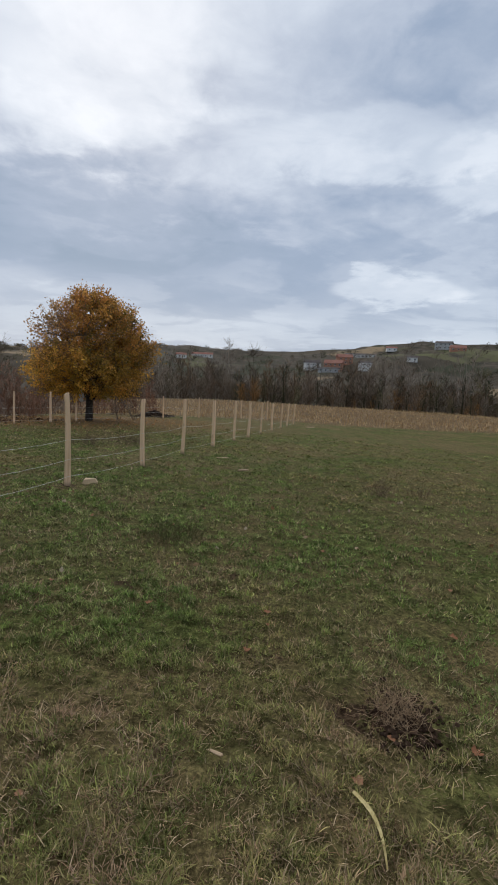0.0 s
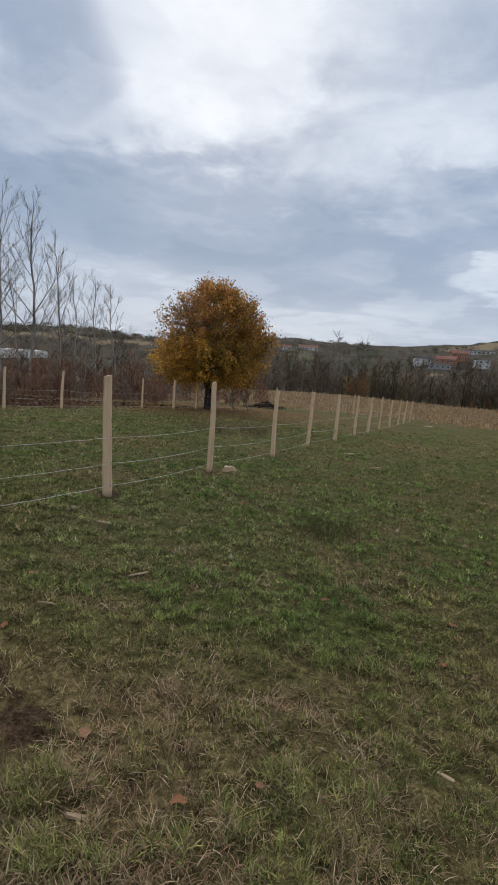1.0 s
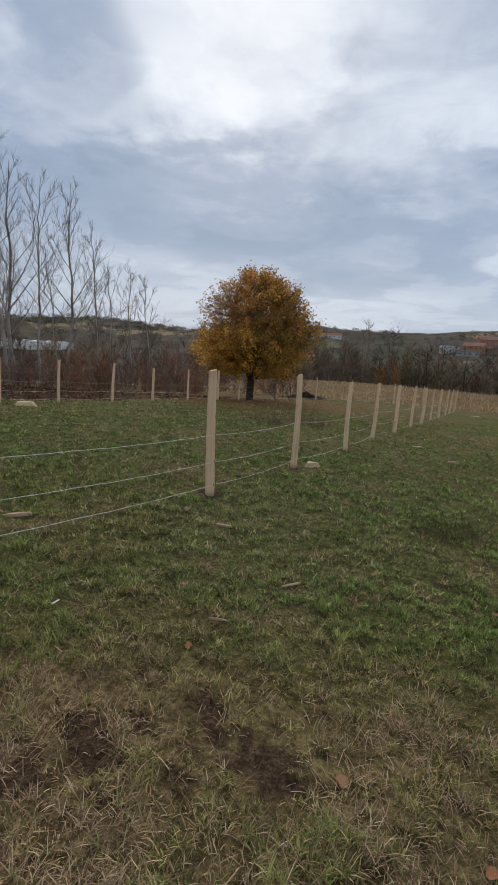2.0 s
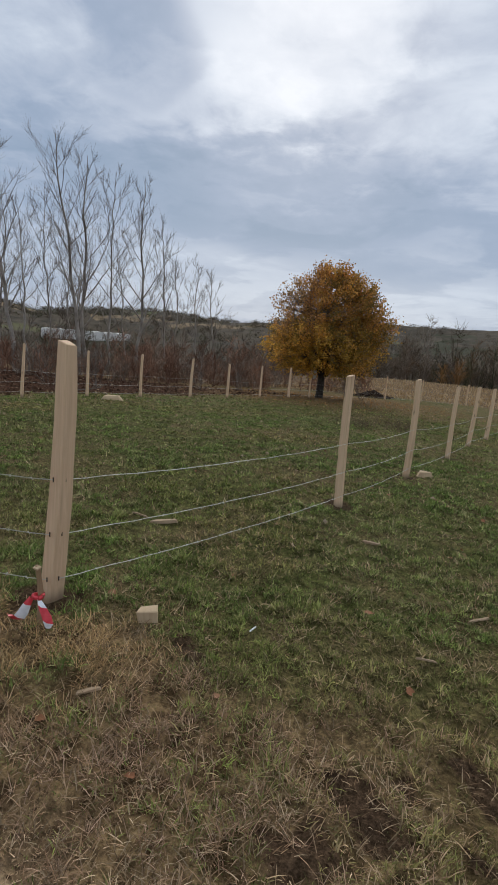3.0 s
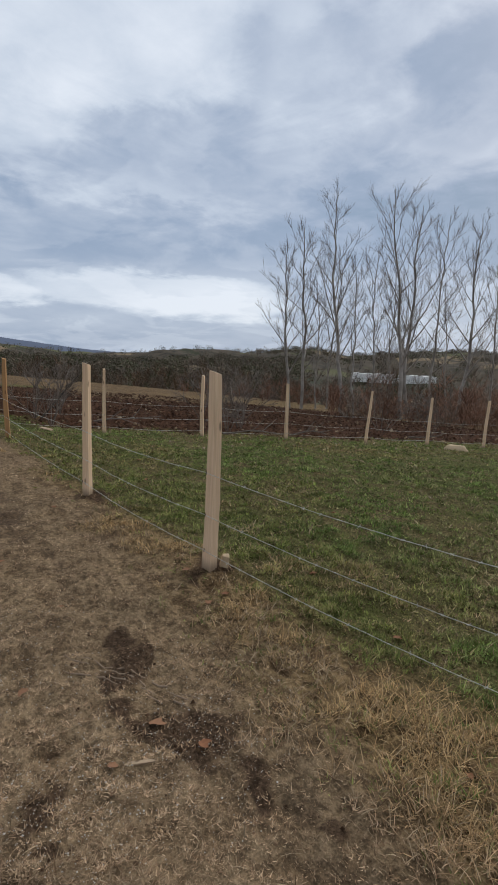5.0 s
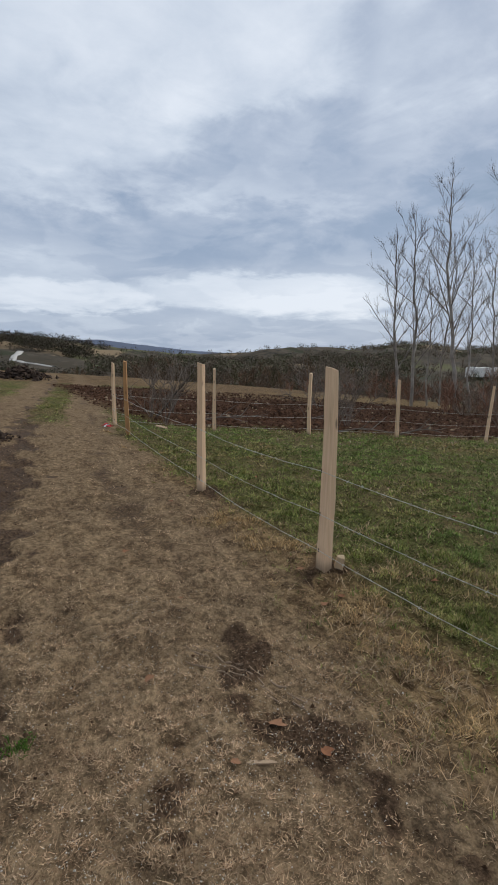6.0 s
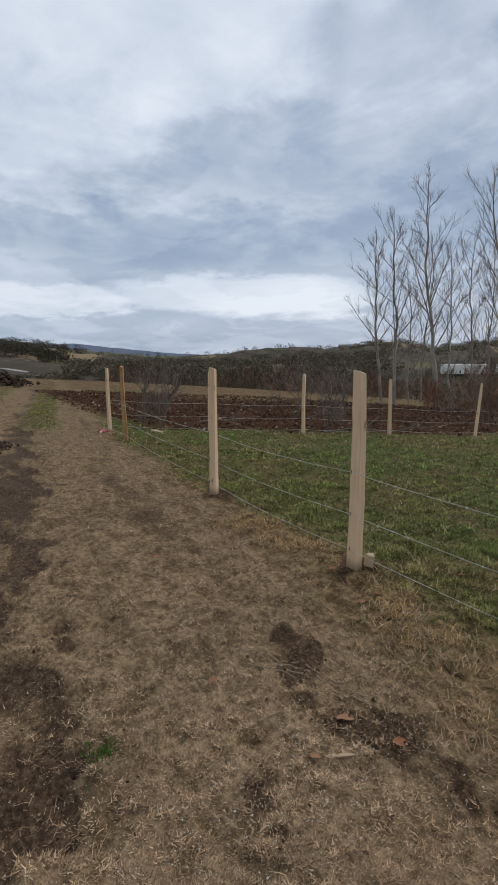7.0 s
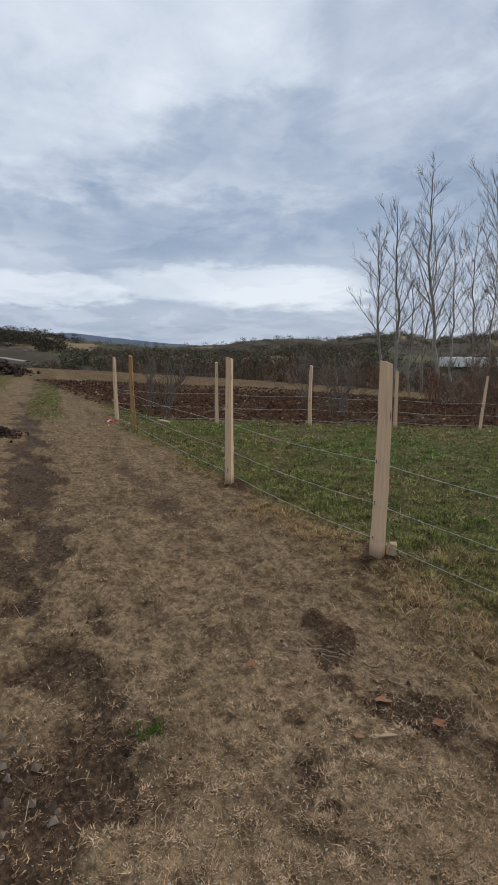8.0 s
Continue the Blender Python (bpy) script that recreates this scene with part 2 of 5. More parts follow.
def masks(x, y):
    """How much of each ground there is at a place."""
    x, y = np.asarray(x, float), np.asarray(y, float)
    ragged = fbm(x, y, 0.9, 4, 11) - 0.5
    fine = fbm(x, y, 4.5, 3, 12) - 0.5
    m = {}
    d = near_line(x, y, TRACK) + 0.75 * ragged + 0.3 * fine
    wide = np.interp(x, [-45, -20, -10, -5, -3.3, -2.4, 0], [1.8, 1.6, 1.35, 1.2, 1.25, 1.0, 0.5])
    m["dirt"] = 1 - step(d, wide - 0.2, wide + 0.3)
    m["dirt"] = m["dirt"] * (1 - step(-x, 14, 17) * (1 - step(near_line(x, y, TRACK) + 0.5 * ragged, 0.25, 0.55)))
    run = fbm(0.4 * x, y, 3.4, 4, 13)
    right = 1 - step(near_line(x, y, RIGHT_RUT) + 0.35 * ragged + 0.45 * fine, 0.0, 0.26)
    left = 1 - step(near_line(x, y, LEFT_RUT) + 0.5 * ragged + 0.8 * fine, 0.06, 0.34)
    m["rut"] = np.maximum(right * (0.15 + 0.45 * step(run, 0.36, 0.58)), left * (0.4 + 0.6 * step(fbm(0.5 * x, y, 4.0, 3, 14), 0.3, 0.52)))
    spots = np.zeros(np.shape(x))
    near = (x > -14) & (x < 3) & (y > 0) & (y < 14)
    wx, wy = (x + 0.42 * fine + 0.3 * ragged)[near], (y - 0.42 * fine + 0.3 * ragged)[near]
    worn = np.zeros(np.shape(wx))
    for sx, sy, sr in SOIL:
        worn = np.maximum(worn, 1 - step(np.hypot(wx - sx, wy - sy) / sr, 0.3, 1.25))
    for px, py, *_ in FRONT[:4] + SIDE:
        worn = np.maximum(worn, 1 - step(np.hypot(wx - px, wy - py), 0.1, 0.26))
    spots[near] = worn
    m["soil"] = spots
    # the ploughed strip behind the back fence
    back = near_line(x, y, [p[:2] for p in BACK[:12]])
    beyond = ((x - BACK[0][0]) * 0.925 - (y - BACK[0][1]) * 0.38)
    r = np.hypot(x - CENTRE[0], y - CENTRE[1])
    m["plough"] = step(-beyond + 0.9 * ragged, 0.1, 0.8) * (1 - step(-beyond + 2 * ragged, np.interp(y, [8, 15, 22], [16.5, 18, 15]), np.interp(y, [8, 15, 22], [18, 20, 17.5]))) * step(y + 0.6 * ragged, 3.2, 4.2) * (1 - step(y + 1.5 * ragged, 22, 25))
    # dry field further back
    m["stubble"] = np.maximum(step(y - 0.12 * x + 3.0 * ragged, 30.5, 34) * (1 - step(-beyond, 0, 4) * (1 - step(y, 26, 40))), step(-beyond + 2 * ragged, 13, 15) * (1 - step(y, 15, 19)) * step(y, 8, 11))
    m["stubble"] = np.maximum(m["stubble"], step(-x + 5 * ragged, 31, 36) * (1 - step(r, 62, 72)) * step(y, -6, -2) * (1 - 0.7 * (1 - step(near_line(x, y, TRACK), 0.8, 2.0)) * (near_line(x, y, TRACK) > 0.5)))
    tree = np.hypot(x - TREE[0], y - TREE[1])
    m["litter"] = (1 - step(tree + 4 * ragged, 3.0, 9.0)) * step(y, 10, 15)
    side = near_line(x, y, [FRONT[0][:2]] + [p[:2] for p in SIDE])
    front_dry = step(y, -1.3, -0.5) * 1 - step(y, -1.3, -0.5) * step(y - 0.18 * (x + 3.0) + 1.1 * ragged, 2.0, 2.55)
    verge = (1 - step(side + 0.5 * ragged, 0.45, 1.0)) * (1 - step(y - 2.25 + 0.5 * ragged, -0.1, 0.35))
    m["dry"] = np.clip(np.maximum(verge, front_dry * np.interp(x, [-6, -3.2, -2.4, -1.6, -0.6, 0.5], [1, 1, 0.72, 0.55, 0.35, 0.15])), 0, 1)
    m["dry"] = np.maximum(m["dry"], 0.9 * step(-beyond, 5, 8) * step(y, 11, 15))
    m["far"] = np.where(azimuth_of(x, y) > 72, step(r, 125, 150), step(r, 90, 150))
    m["woods"] = step(r, 62, 90) * (1 - 0.92 * step(azimuth_of(x, y) + 6 * ragged, 71, 77) * (1 - step(r, 125, 150)))
    return m


def ground_height(x, y, m=None):
    x, y = np.asarray(x, float), np.asarray(y, float)
    m = m or masks(x, y)
    z = broad_height(x, y)
    near = 1 - step(np.hypot(x - CENTRE[0], y - CENTRE[1]), 60, 90)
    z = z + near * (1 - m["plough"]) * 0.028 * (step(0.6 * fbm(x, y, 6.5, 2, 77) + 0.4 * fbm(x, y, 17.0, 2, 78), 0.33, 0.7) - 0.5)
    z = z + near * (0.05 * (fbm(x, y, 0.55, 3, 20) - 0.5) + (0.035 + 0.03 * m["dirt"]) * (fbm(x, y, 3.0, 4, 21) - 0.5))
    z = z + (0.012 + 0.05 * m["rut"] + 0.04 * m["soil"] + 0.012 * m["dirt"]) * (fbm(x, y, 9.0, 3, 22) - 0.5) * near
    z = z - 0.035 * m["rut"] * m["dirt"] - 0.01 * m["dirt"]
    for px, py, rise in ((-4.01, 2.34, 0.08), (-6.37, 2.21, 0.05), (-13.07, 2.63, -0.03)):
        z = z + rise * np.exp(-((x - px) ** 2 + (y - py) ** 2) / 0.6)
    furrow = np.sin((x * 0.925 - y * 0.38) * 2 * np.pi / 0.8 + 3 * fbm(x, y, 0.4, 2, 24))
    return z + m["plough"] * (0.05 * furrow + 0.16 * (fbm(x, y, 2.2, 4, 23) - 0.5))


def floor_at(x, y):
    return float(ground_height(np.array([x]), np.array([y]))[0])


# ---------------------------------------------------------------- materials


def material(name, build):
    mat = bpy.data.materials.new(name)
    mat.use_nodes = True
    n = Nodes(mat.node_tree)
    shader = build(n)
    n.put("ShaderNodeOutputMaterial", {0: shader.outputs[0]})
    return mat


def surface(n, colour, rough=0.9, normal=None, specular=0.3, metal=0.0, **more):
    values = {"Base Color": colour, "Roughness": rough, "Specular IOR Level": specular, "Metallic": metal}
    if normal is not None:
        values["Normal"] = normal
    values.update(more)
    return n.put("ShaderNodeBsdfPrincipled", values)


def bump(n, height, strength, distance):
    return n.put("ShaderNodeBump", {"Height": height, "Strength": strength, "Distance": distance}).outputs[0]


def ground_look(n):
    place = n.put("ShaderNodeNewGeometry").outputs["Position"]
    big, mid = n.noise(place, 0.35, 4), n.noise(place, 1.7, 5)
    small, grain = n.noise(place, 9.0, 5, 0.65), n.noise(place, 55.0, 4, 0.7)
    green = n.mix(n.ramp(small, 0.35, 0.65), rgb(0.040, 0.046, 0.012), rgb(0.132, 0.146, 0.04))
    brown = n.mix(n.ramp(grain, 0.35, 0.65), rgb(0.06, 0.045, 0.019), rgb(0.235, 0.178, 0.08))
    patch = n.math("ADD", n.math("MULTIPLY", big, 0.5), n.math("MULTIPLY", mid, 0.5))
    grass = n.mix(n.ramp(patch, 0.38, 0.6), green, brown)
    grass = n.mix(n.ramp(grain, 0.58, 0.72, 0.0, 0.45), grass, rgb(0.26, 0.195, 0.085))
    dry = n.mix(n.ramp(small, 0.35, 0.65), rgb(0.078, 0.047, 0.023), rgb(0.27, 0.18, 0.088))
    # shade among the grass stems, put into the ground colour as a dark tone
    stem_shade = n.mix(n.ramp(small, 0.35, 0.65), rgb(0.030, 0.028, 0.012), rgb(0.068, 0.060, 0.025))
    grass = n.mix(n.math("MULTIPLY", n.attribute("sward_shade").outputs["Fac"], 0.18), grass, stem_shade)
    colour = n.mix(n.attribute("dry").outputs["Fac"], grass, dry)
    earth = n.mix(n.ramp(small, 0.3, 0.7), rgb(0.125, 0.081, 0.045), rgb(0.29, 0.200, 0.114))
    earth = n.mix(n.ramp(grain, 0.5, 0.7, 0.0, 0.6), earth, rgb(0.36, 0.255, 0.152))
    earth = n.mix(n.ramp(mid, 0.52, 0.72, 0.0, 0.6), earth, rgb(0.115, 0.074, 0.043))
    colour = n.mix(n.attribute("dirt").outputs["Fac"], colour, earth)
    rut = n.math("MULTIPLY", n.attribute("rut").outputs["Fac"], n.attribute("dirt").outputs["Fac"])
    worn = n.math("MULTIPLY_ADD", n.math("SUBTRACT", small, 0.5), 1.0, rut)
    colour = n.mix(n.ramp(worn, 0.3, 0.8, 0.0, 0.85), colour, n.mix(n.ramp(grain, 0.4, 0.65), rgb(0.046, 0.027, 0.017), rgb(0.11, 0.068, 0.042)))
    dark = n.mix(n.ramp(grain, 0.35, 0.7), rgb(0.034, 0.020, 0.0125), rgb(0.110, 0.067, 0.041))
    broken = n.math("MULTIPLY_ADD", n.math("SUBTRACT", small, 0.5), 1.5, n.attribute("soil").outputs["Fac"])
    broken = n.math("MULTIPLY_ADD", n.math("SUBTRACT", grain, 0.5), 0.7, broken)
    colour = n.mix(n.ramp(broken, 0.35, 0.85, 0.0, 0.88), colour, dark)
    plough = n.mix(n.ramp(small, 0.35, 0.7), rgb(0.036, 0.0165, 0.009), rgb(0.112, 0.054, 0.029))
    plough = n.mix(n.ramp(grain, 0.6, 0.75, 0.0, 0.5), plough, rgb(0.14, 0.09, 0.055))
    colour = n.mix(n.attribute("plough").outputs["Fac"], colour, plough)
    straw = n.mix(n.ramp(mid, 0.3, 0.7), rgb(0.11, 0.07, 0.037), rgb(0.19, 0.125, 0.066))
    straw = n.mix(n.ramp(small, 0.5, 0.75, 0.0, 0.5), straw, rgb(0.15, 0.088, 0.042))
    colour = n.mix(n.attribute("stubble").outputs["Fac"], colour, straw)
    leaves = n.mix(n.ramp(small, 0.3, 0.7), rgb(0.10, 0.06, 0.028), rgb(0.23, 0.135, 0.058))
    colour = n.mix(n.math("MULTIPLY", n.attribute("litter").outputs["Fac"], n.ramp(small, 0.35, 0.6, 0.55, 0.97)), colour, leaves)
    # wooded and farmed hillsides
    cells = n.put("ShaderNodeTexVoronoi", {"Vector": n.scaled(place, 1, 1, 0), "Scale": 0.014, "Randomness": 1.0})
    pick = n.put("ShaderNodeSeparateColor", {0: cells.outputs["Color"]}).outputs[0]
    hill = n.put("ShaderNodeValToRGB", {0: pick})
    hill.color_ramp.interpolation = "CONSTANT"
    hill.color_ramp.elements[0].color = rgb(0.075, 0.062, 0.044)
    hill.color_ramp.elements[1].position, hill.color_ramp.elements[1].color = 0.82, rgb(0.26, 0.19, 0.115)
    for at, c in ((0.35, rgb(0.10, 0.08, 0.056)), (0.55, rgb(0.125, 0.12, 0.06)), (0.68, rgb(0.055, 0.056, 0.034))):
        e = hill.color_ramp.elements.new(at)
        e.color = c
    woods = n.mix(n.ramp(n.noise(place, 0.12, 5, 0.7), 0.35, 0.65), rgb(0.05, 0.044, 0.034), rgb(0.12, 0.096, 0.07))
    hills = n.mix(n.ramp(n.noise(place, 0.022, 4, 0.6, 0.5), 0.44, 0.56), hill.outputs[0], woods)
    # distance haze on the farthest range, mixed into its base colour as blue-grey
    hills = n.mix(n.attribute("mountain_haze").outputs["Fac"], hills, rgb(0.12, 0.14, 0.19))
    colour = n.mix(n.attribute("woods").outputs["Fac"], colour, woods)
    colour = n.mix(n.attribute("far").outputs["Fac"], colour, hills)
    rough = n.ramp(rut, 0.0, 1.0, 0.95, 0.62)
    thatch = n.math("MULTIPLY_ADD", n.noise(place, 28.0, 3, 0.6), 0.6, n.math("MULTIPLY", n.noise(place, 120.0, 3, 0.6), 0.4))
    near_only = n.math("SUBTRACT", 1.0, n.attribute("woods").outputs["Fac"])
    value = n.math("MULTIPLY_ADD", n.math("SUBTRACT", n.ramp(thatch, 0.35, 0.66, 0.52, 1.48), 1.0), near_only, 1.0)
    colour = n.put("ShaderNodeVectorMath", {0: colour, 1: value}, operation="MULTIPLY").outputs[0]
    relief = n.math("ADD", n.math("MULTIPLY", small, 0.6), n.math("MULTIPLY", grain, 0.5))
    return surface(n, colour, rough, bump(n, relief, 1.0, 0.04), 0.04)


def tint_look(n, rough=0.75):
    tint = n.attribute("tint").outputs["Color"]
    return surface(n, tint, rough, None, 0.06)


def leaf_look(n):
    tint = n.attribute("tint").outputs["Color"]
    front = surface(n, tint, 0.6, None, 0.15)
    glow = n.put("ShaderNodeBsdfTranslucent", {"Color": tint})
    return n.put("ShaderNodeMixShader", {0: 0.35, 1: front.outputs[0], 2: glow.outputs[0]})


def wood_look(n, pale, deep, streak=0.5, soiled=False):
    place = n.put("ShaderNodeTexCoord").outputs["Object"]
    own = n.put("ShaderNodeObjectInfo").outputs["Random"]
    shift = n.put("ShaderNodeVectorMath", {0: place, 1: n.put("ShaderNodeCombineXYZ", {2: n.math("MULTIPLY", own, 40.0), 0: own}).outputs[0]}, operation="ADD").outputs[0]
    grain = n.noise(n.scaled(shift, 60, 60, 2.2), 1.0, 5, 0.6, 0.4)
    broad = n.noise(n.scaled(shift, 14, 14, 0.9), 1.0, 3, 0.5, 0.3)
    colour = n.mix(n.ramp(grain, 0.12, 0.88), rgb(*deep), rgb(*pale))
    colour = n.mix(n.ramp(broad, 0.58, 0.74, 0.0, streak), colour, rgb(deep[0] * 0.5, deep[1] * 0.42, deep[2] * 0.36))
    knots = n.put("ShaderNodeTexVoronoi", {"Vector": n.scaled(shift, 9, 9, 2.6), "Scale": 1.0})
    colour = n.mix(n.ramp(knots.outputs["Distance"], 0.05, 0.13, 0.7, 0.0), colour, rgb(0.10, 0.055, 0.03))
    colour = n.mix(n.ramp(own, 0.0, 1.0, 0.0, 0.15), colour, rgb(0.5, 0.36, 0.23))
    if soiled:
        high = n.put("ShaderNodeSeparateXYZ", {0: place}).outputs[2]
        colour = n.mix(n.ramp(n.math("ADD", high, n.math("MULTIPLY", broad, 0.12)), 0.05, 0.16, 0.6, 0.0), colour, rgb(0.06, 0.042, 0.03))
    return surface(n, colour, 0.75, bump(n, grain, 0.35, 0.002), 0.1)


def plain_look(n, a, b, scale=6.0, rough=0.85, relief=0.004, specular=0.3, metal=0.0):
    place = n.put("ShaderNodeTexCoord").outputs["Object"]
    rough_noise = n.noise(place, scale, 5, 0.6)
    colour = n.mix(n.ramp(rough_noise, 0.35, 0.65), rgb(*a), rgb(*b))
    return surface(n, colour, rough, bump(n, n.noise(place, scale * 4, 4), 0.6, relief), specular, metal)


M = {}
M["ground"] = material("field_ground", ground_look)
M["grass"] = material("grass_blade", tint_look)
M["leaf"] = material("leaf", leaf_look)
M["post"] = material("split_post_wood", lambda n: wood_look(n, (0.84, 0.60, 0.39), (0.66, 0.44, 0.27), 0.4, True))
M["post_brown"] = material("brown_post_wood", lambda n: wood_look(n, (0.48, 0.27, 0.12), (0.34, 0.175, 0.075), 0.5, True))
M["chip"] = material("fresh_cut_wood", lambda n: wood_look(n, (0.62, 0.47, 0.30), (0.48, 0.34, 0.2), 0.15))
M["scrap"] = material("wood_scrap", lambda n: wood_look(n, (0.50, 0.36, 0.23), (0.34, 0.235, 0.145), 0.3))
M["stake"] = material("weathered_stake_wood", lambda n: wood_look(n, (0.42, 0.28, 0.165), (0.28, 0.18, 0.10)))
M["wire"] = material("galvanised_wire", lambda n: plain_look(n, (0.52, 0.50, 0.44), (0.68, 0.66, 0.59), 30, 0.75, 0.0005, 0.2, 0.0))
M["staple"] = material("dark_staple_steel", lambda n: plain_look(n, (0.03, 0.025, 0.02), (0.08, 0.05, 0.035), 60, 0.6, 0.0005, 0.5, 0.6))
M["bark_dark"] = material("dark_bark", lambda n: plain_look(n, (0.035, 0.028, 0.022), (0.09, 0.075, 0.06), 8, 0.95, 0.02))
M["bark_grey"] = material("grey_poplar_bark", lambda n: plain_look(n, (0.21, 0.18, 0.15), (0.40, 0.35, 0.295), 1.5, 0.9, 0.01))
M["twig"] = material("grey_twig", lambda n: plain_look(n, (0.14, 0.115, 0.094), (0.25, 0.21, 0.175), 0.8, 0.9, 0.002))
M["brush"] = material("brown_twig", lambda n: plain_look(n, (0.13, 0.10, 0.078), (0.23, 0.185, 0.15), 2.0, 0.9, 0.002))
M["woods"] = material("bare_woods", tint_look)
M["clod"] = material("soil_clod", tint_look)

# ---------------------------------------------------------------- the ground


def make_ground():
    spread = np.concatenate([np.arange(-180, -45, 6.0), np.arange(-45, 100, 0.42), np.arange(100, 180, 6.0)])
    rings = np.concatenate([[0.02], 0.2 * 1.0135 ** np.arange(0, 726)])
    rings = rings[rings < 3300]
    a, r = np.meshgrid(np.radians(spread), rings)
    x, y = CENTRE[0] - r * np.sin(a), CENTRE[1] + r * np.cos(a)
    x, y = x.ravel(), y.ravel()
    m = masks(x, y)
    z = ground_height(x, y, m)
    rows, cols = len(rings), len(spread)
    i, j = np.meshgrid(np.arange(rows - 1), np.arange(cols), indexing="ij")
    k = (j + 1) % cols
    quads = np.stack([i * cols + j, i * cols + k, (i + 1) * cols + k, (i + 1) * cols + j], -1).reshape(-1, 4)
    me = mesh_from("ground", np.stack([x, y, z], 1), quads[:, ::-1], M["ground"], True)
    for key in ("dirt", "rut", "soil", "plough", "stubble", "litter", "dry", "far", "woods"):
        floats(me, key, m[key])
    rr = np.hypot(x - CENTRE[0], y - CENTRE[1])
    floats(me, "mountain_haze", step(rr, 1200, 1700))
    # painted shade darkens the ground between the stems wherever thick grass grows
    floats(me, "sward_shade", 1 - step(near_line(x, y, [tuple(PATH_FROM), tuple(PATH_TO)]), 8, 17))
    return tagged(new("ground", me), "rough pasture with a dirt track, dark ploughed strip, dry stubble and wooded hills", "ground", kind="structure")


make_ground()

# ---------------------------------------------------------------- fences


def hewn_post(seed, height, thick, lean, slant=0.02, turn=0.0):
    """A split post: four uneven hewn faces, one corner chopped, with a slanting cut top."""
    r = np.random.default_rng(seed)
    sides, rings = 5, 14
    base = np.array([0.0, 1.45, 1.75, 3.14, 4.71]) + r.normal(0, 0.09, sides) + turn
    radius = thick * 0.545 * np.array([1.0, 0.98, 0.98, 1.02, 1.0]) * r.uniform(0.92, 1.08, sides)
    bend, twist = r.normal(0, 0.006, 2), r.normal(0, 0.12)
    verts = []
    for k, h in enumerate(np.linspace(-0.25, height, rings)):
        u = max(h, 0) / height
        a = base + twist * u
        q = radius * (1.1 - 0.24 * u) * (1 + r.normal(0, 0.02, sides))
        if k >= rings - 2:
            q = q * np.where(np.arange(sides) == seed % sides, 0.82 if k == rings - 1 else 0.95, 1.0)
        cx = lean[0] * h / height + bend[0] * math.sin(u * 3.1) * 1.5
        cy = lean[1] * h / height + bend[1] * math.sin(u * 3.1) * 1.5
        top = slant * np.cos(a - r.uniform(0, 6)) if k == rings - 1 else 0
        verts.append(np.stack([cx + q * np.cos(a), cy + q * np.sin(a) * 0.9, np.full(sides, h) + top], 1))
    verts = np.concatenate(verts)
    quads = [[k * sides + i, k * sides + (i + 1) % sides, (k + 1) * sides + (i + 1) % sides, (k + 1) * sides + i] for k in range(rings - 1) for i in range(sides)]
    bm = bmesh.new()
    vs = [bm.verts.new(v) for v in verts]
    for q in quads:
        bm.faces.new([vs[i] for i in q])
    bm.faces.new(vs[-sides:])
    bm.faces.new(vs[:sides][::-1])
    bmesh.ops.bevel(bm, geom=[e for e in bm.edges if abs(e.verts[0].co.z - e.verts[1].co.z) < 0.03 and e.verts[0].co.z > height - 0.05], offset=0.004, segments=1, affect="EDGES")
    return bm


def segments_mesh(name, segs, mat, sides=4, smooth=True):
    """Tapered tubes: segs rows of x0 y0 z0 x1 y1 z1 r0 r1."""
    s = np.asarray(segs, float)
    p, q = s[:, 0:3], s[:, 3:6]
    way = q - p
    way /= np.linalg.norm(way, axis=1, keepdims=True) + 1e-9
    ref = np.where(np.abs(way[:, 2:3]) > 0.9, np.array([[1.0, 0, 0]]), np.array([[0, 0, 1.0]]))
    u = np.cross(way, ref)
    u /= np.linalg.norm(u, axis=1, keepdims=True) + 1e-9
    v = np.cross(way, u)
    a = np.arange(sides) * 2 * np.pi / sides
    ring = u[:, None] * np.cos(a)[None, :, None] + v[:, None] * np.sin(a)[None, :, None]
    low, high = p[:, None] + ring * s[:, 6, None, None], q[:, None] + ring * s[:, 7, None, None]
    verts = np.concatenate([low, high], 1).reshape(-1, 3)
    i = np.arange(sides)
    one = np.stack([i, (i + 1) % sides, (i + 1) % sides + sides, i + sides], 1)
    faces = (one[None] + (np.arange(len(s)) * 2 * sides)[:, None, None]).reshape(-1, 4)
    return mesh_from(name, verts, faces, mat, smooth)


def wire_strand(a, b, sag, seed, barbs=True):
    """One strand of barbed wire between two posts, as tubes."""
    r = np.random.default_rng(seed)
    a, b = np.array(a), np.array(b)
    length = np.linalg.norm(b - a)
    steps = max(4, int(length / 0.12))
    k = np.linspace(0, 1, steps + 1)
    pts = a + (b - a) * k[:, None]
    pts[:, 2] -= sag * 4 * k * (1 - k)
    pts[1:-1] += r.normal(0, 0.0015, (steps - 1, 3))
    segs = [[*pts[i], *pts[i + 1], 0.0024, 0.0024] for i in range(steps)]
    if barbs:
        for i in range(1, steps):
            for _ in range(2):
                d = r.normal(0, 1, 3)
                d = d / np.linalg.norm(d) * 0.011
                segs.append([*(pts[i] - d), *(pts[i] + d), 0.0016, 0.0009])
    return segs


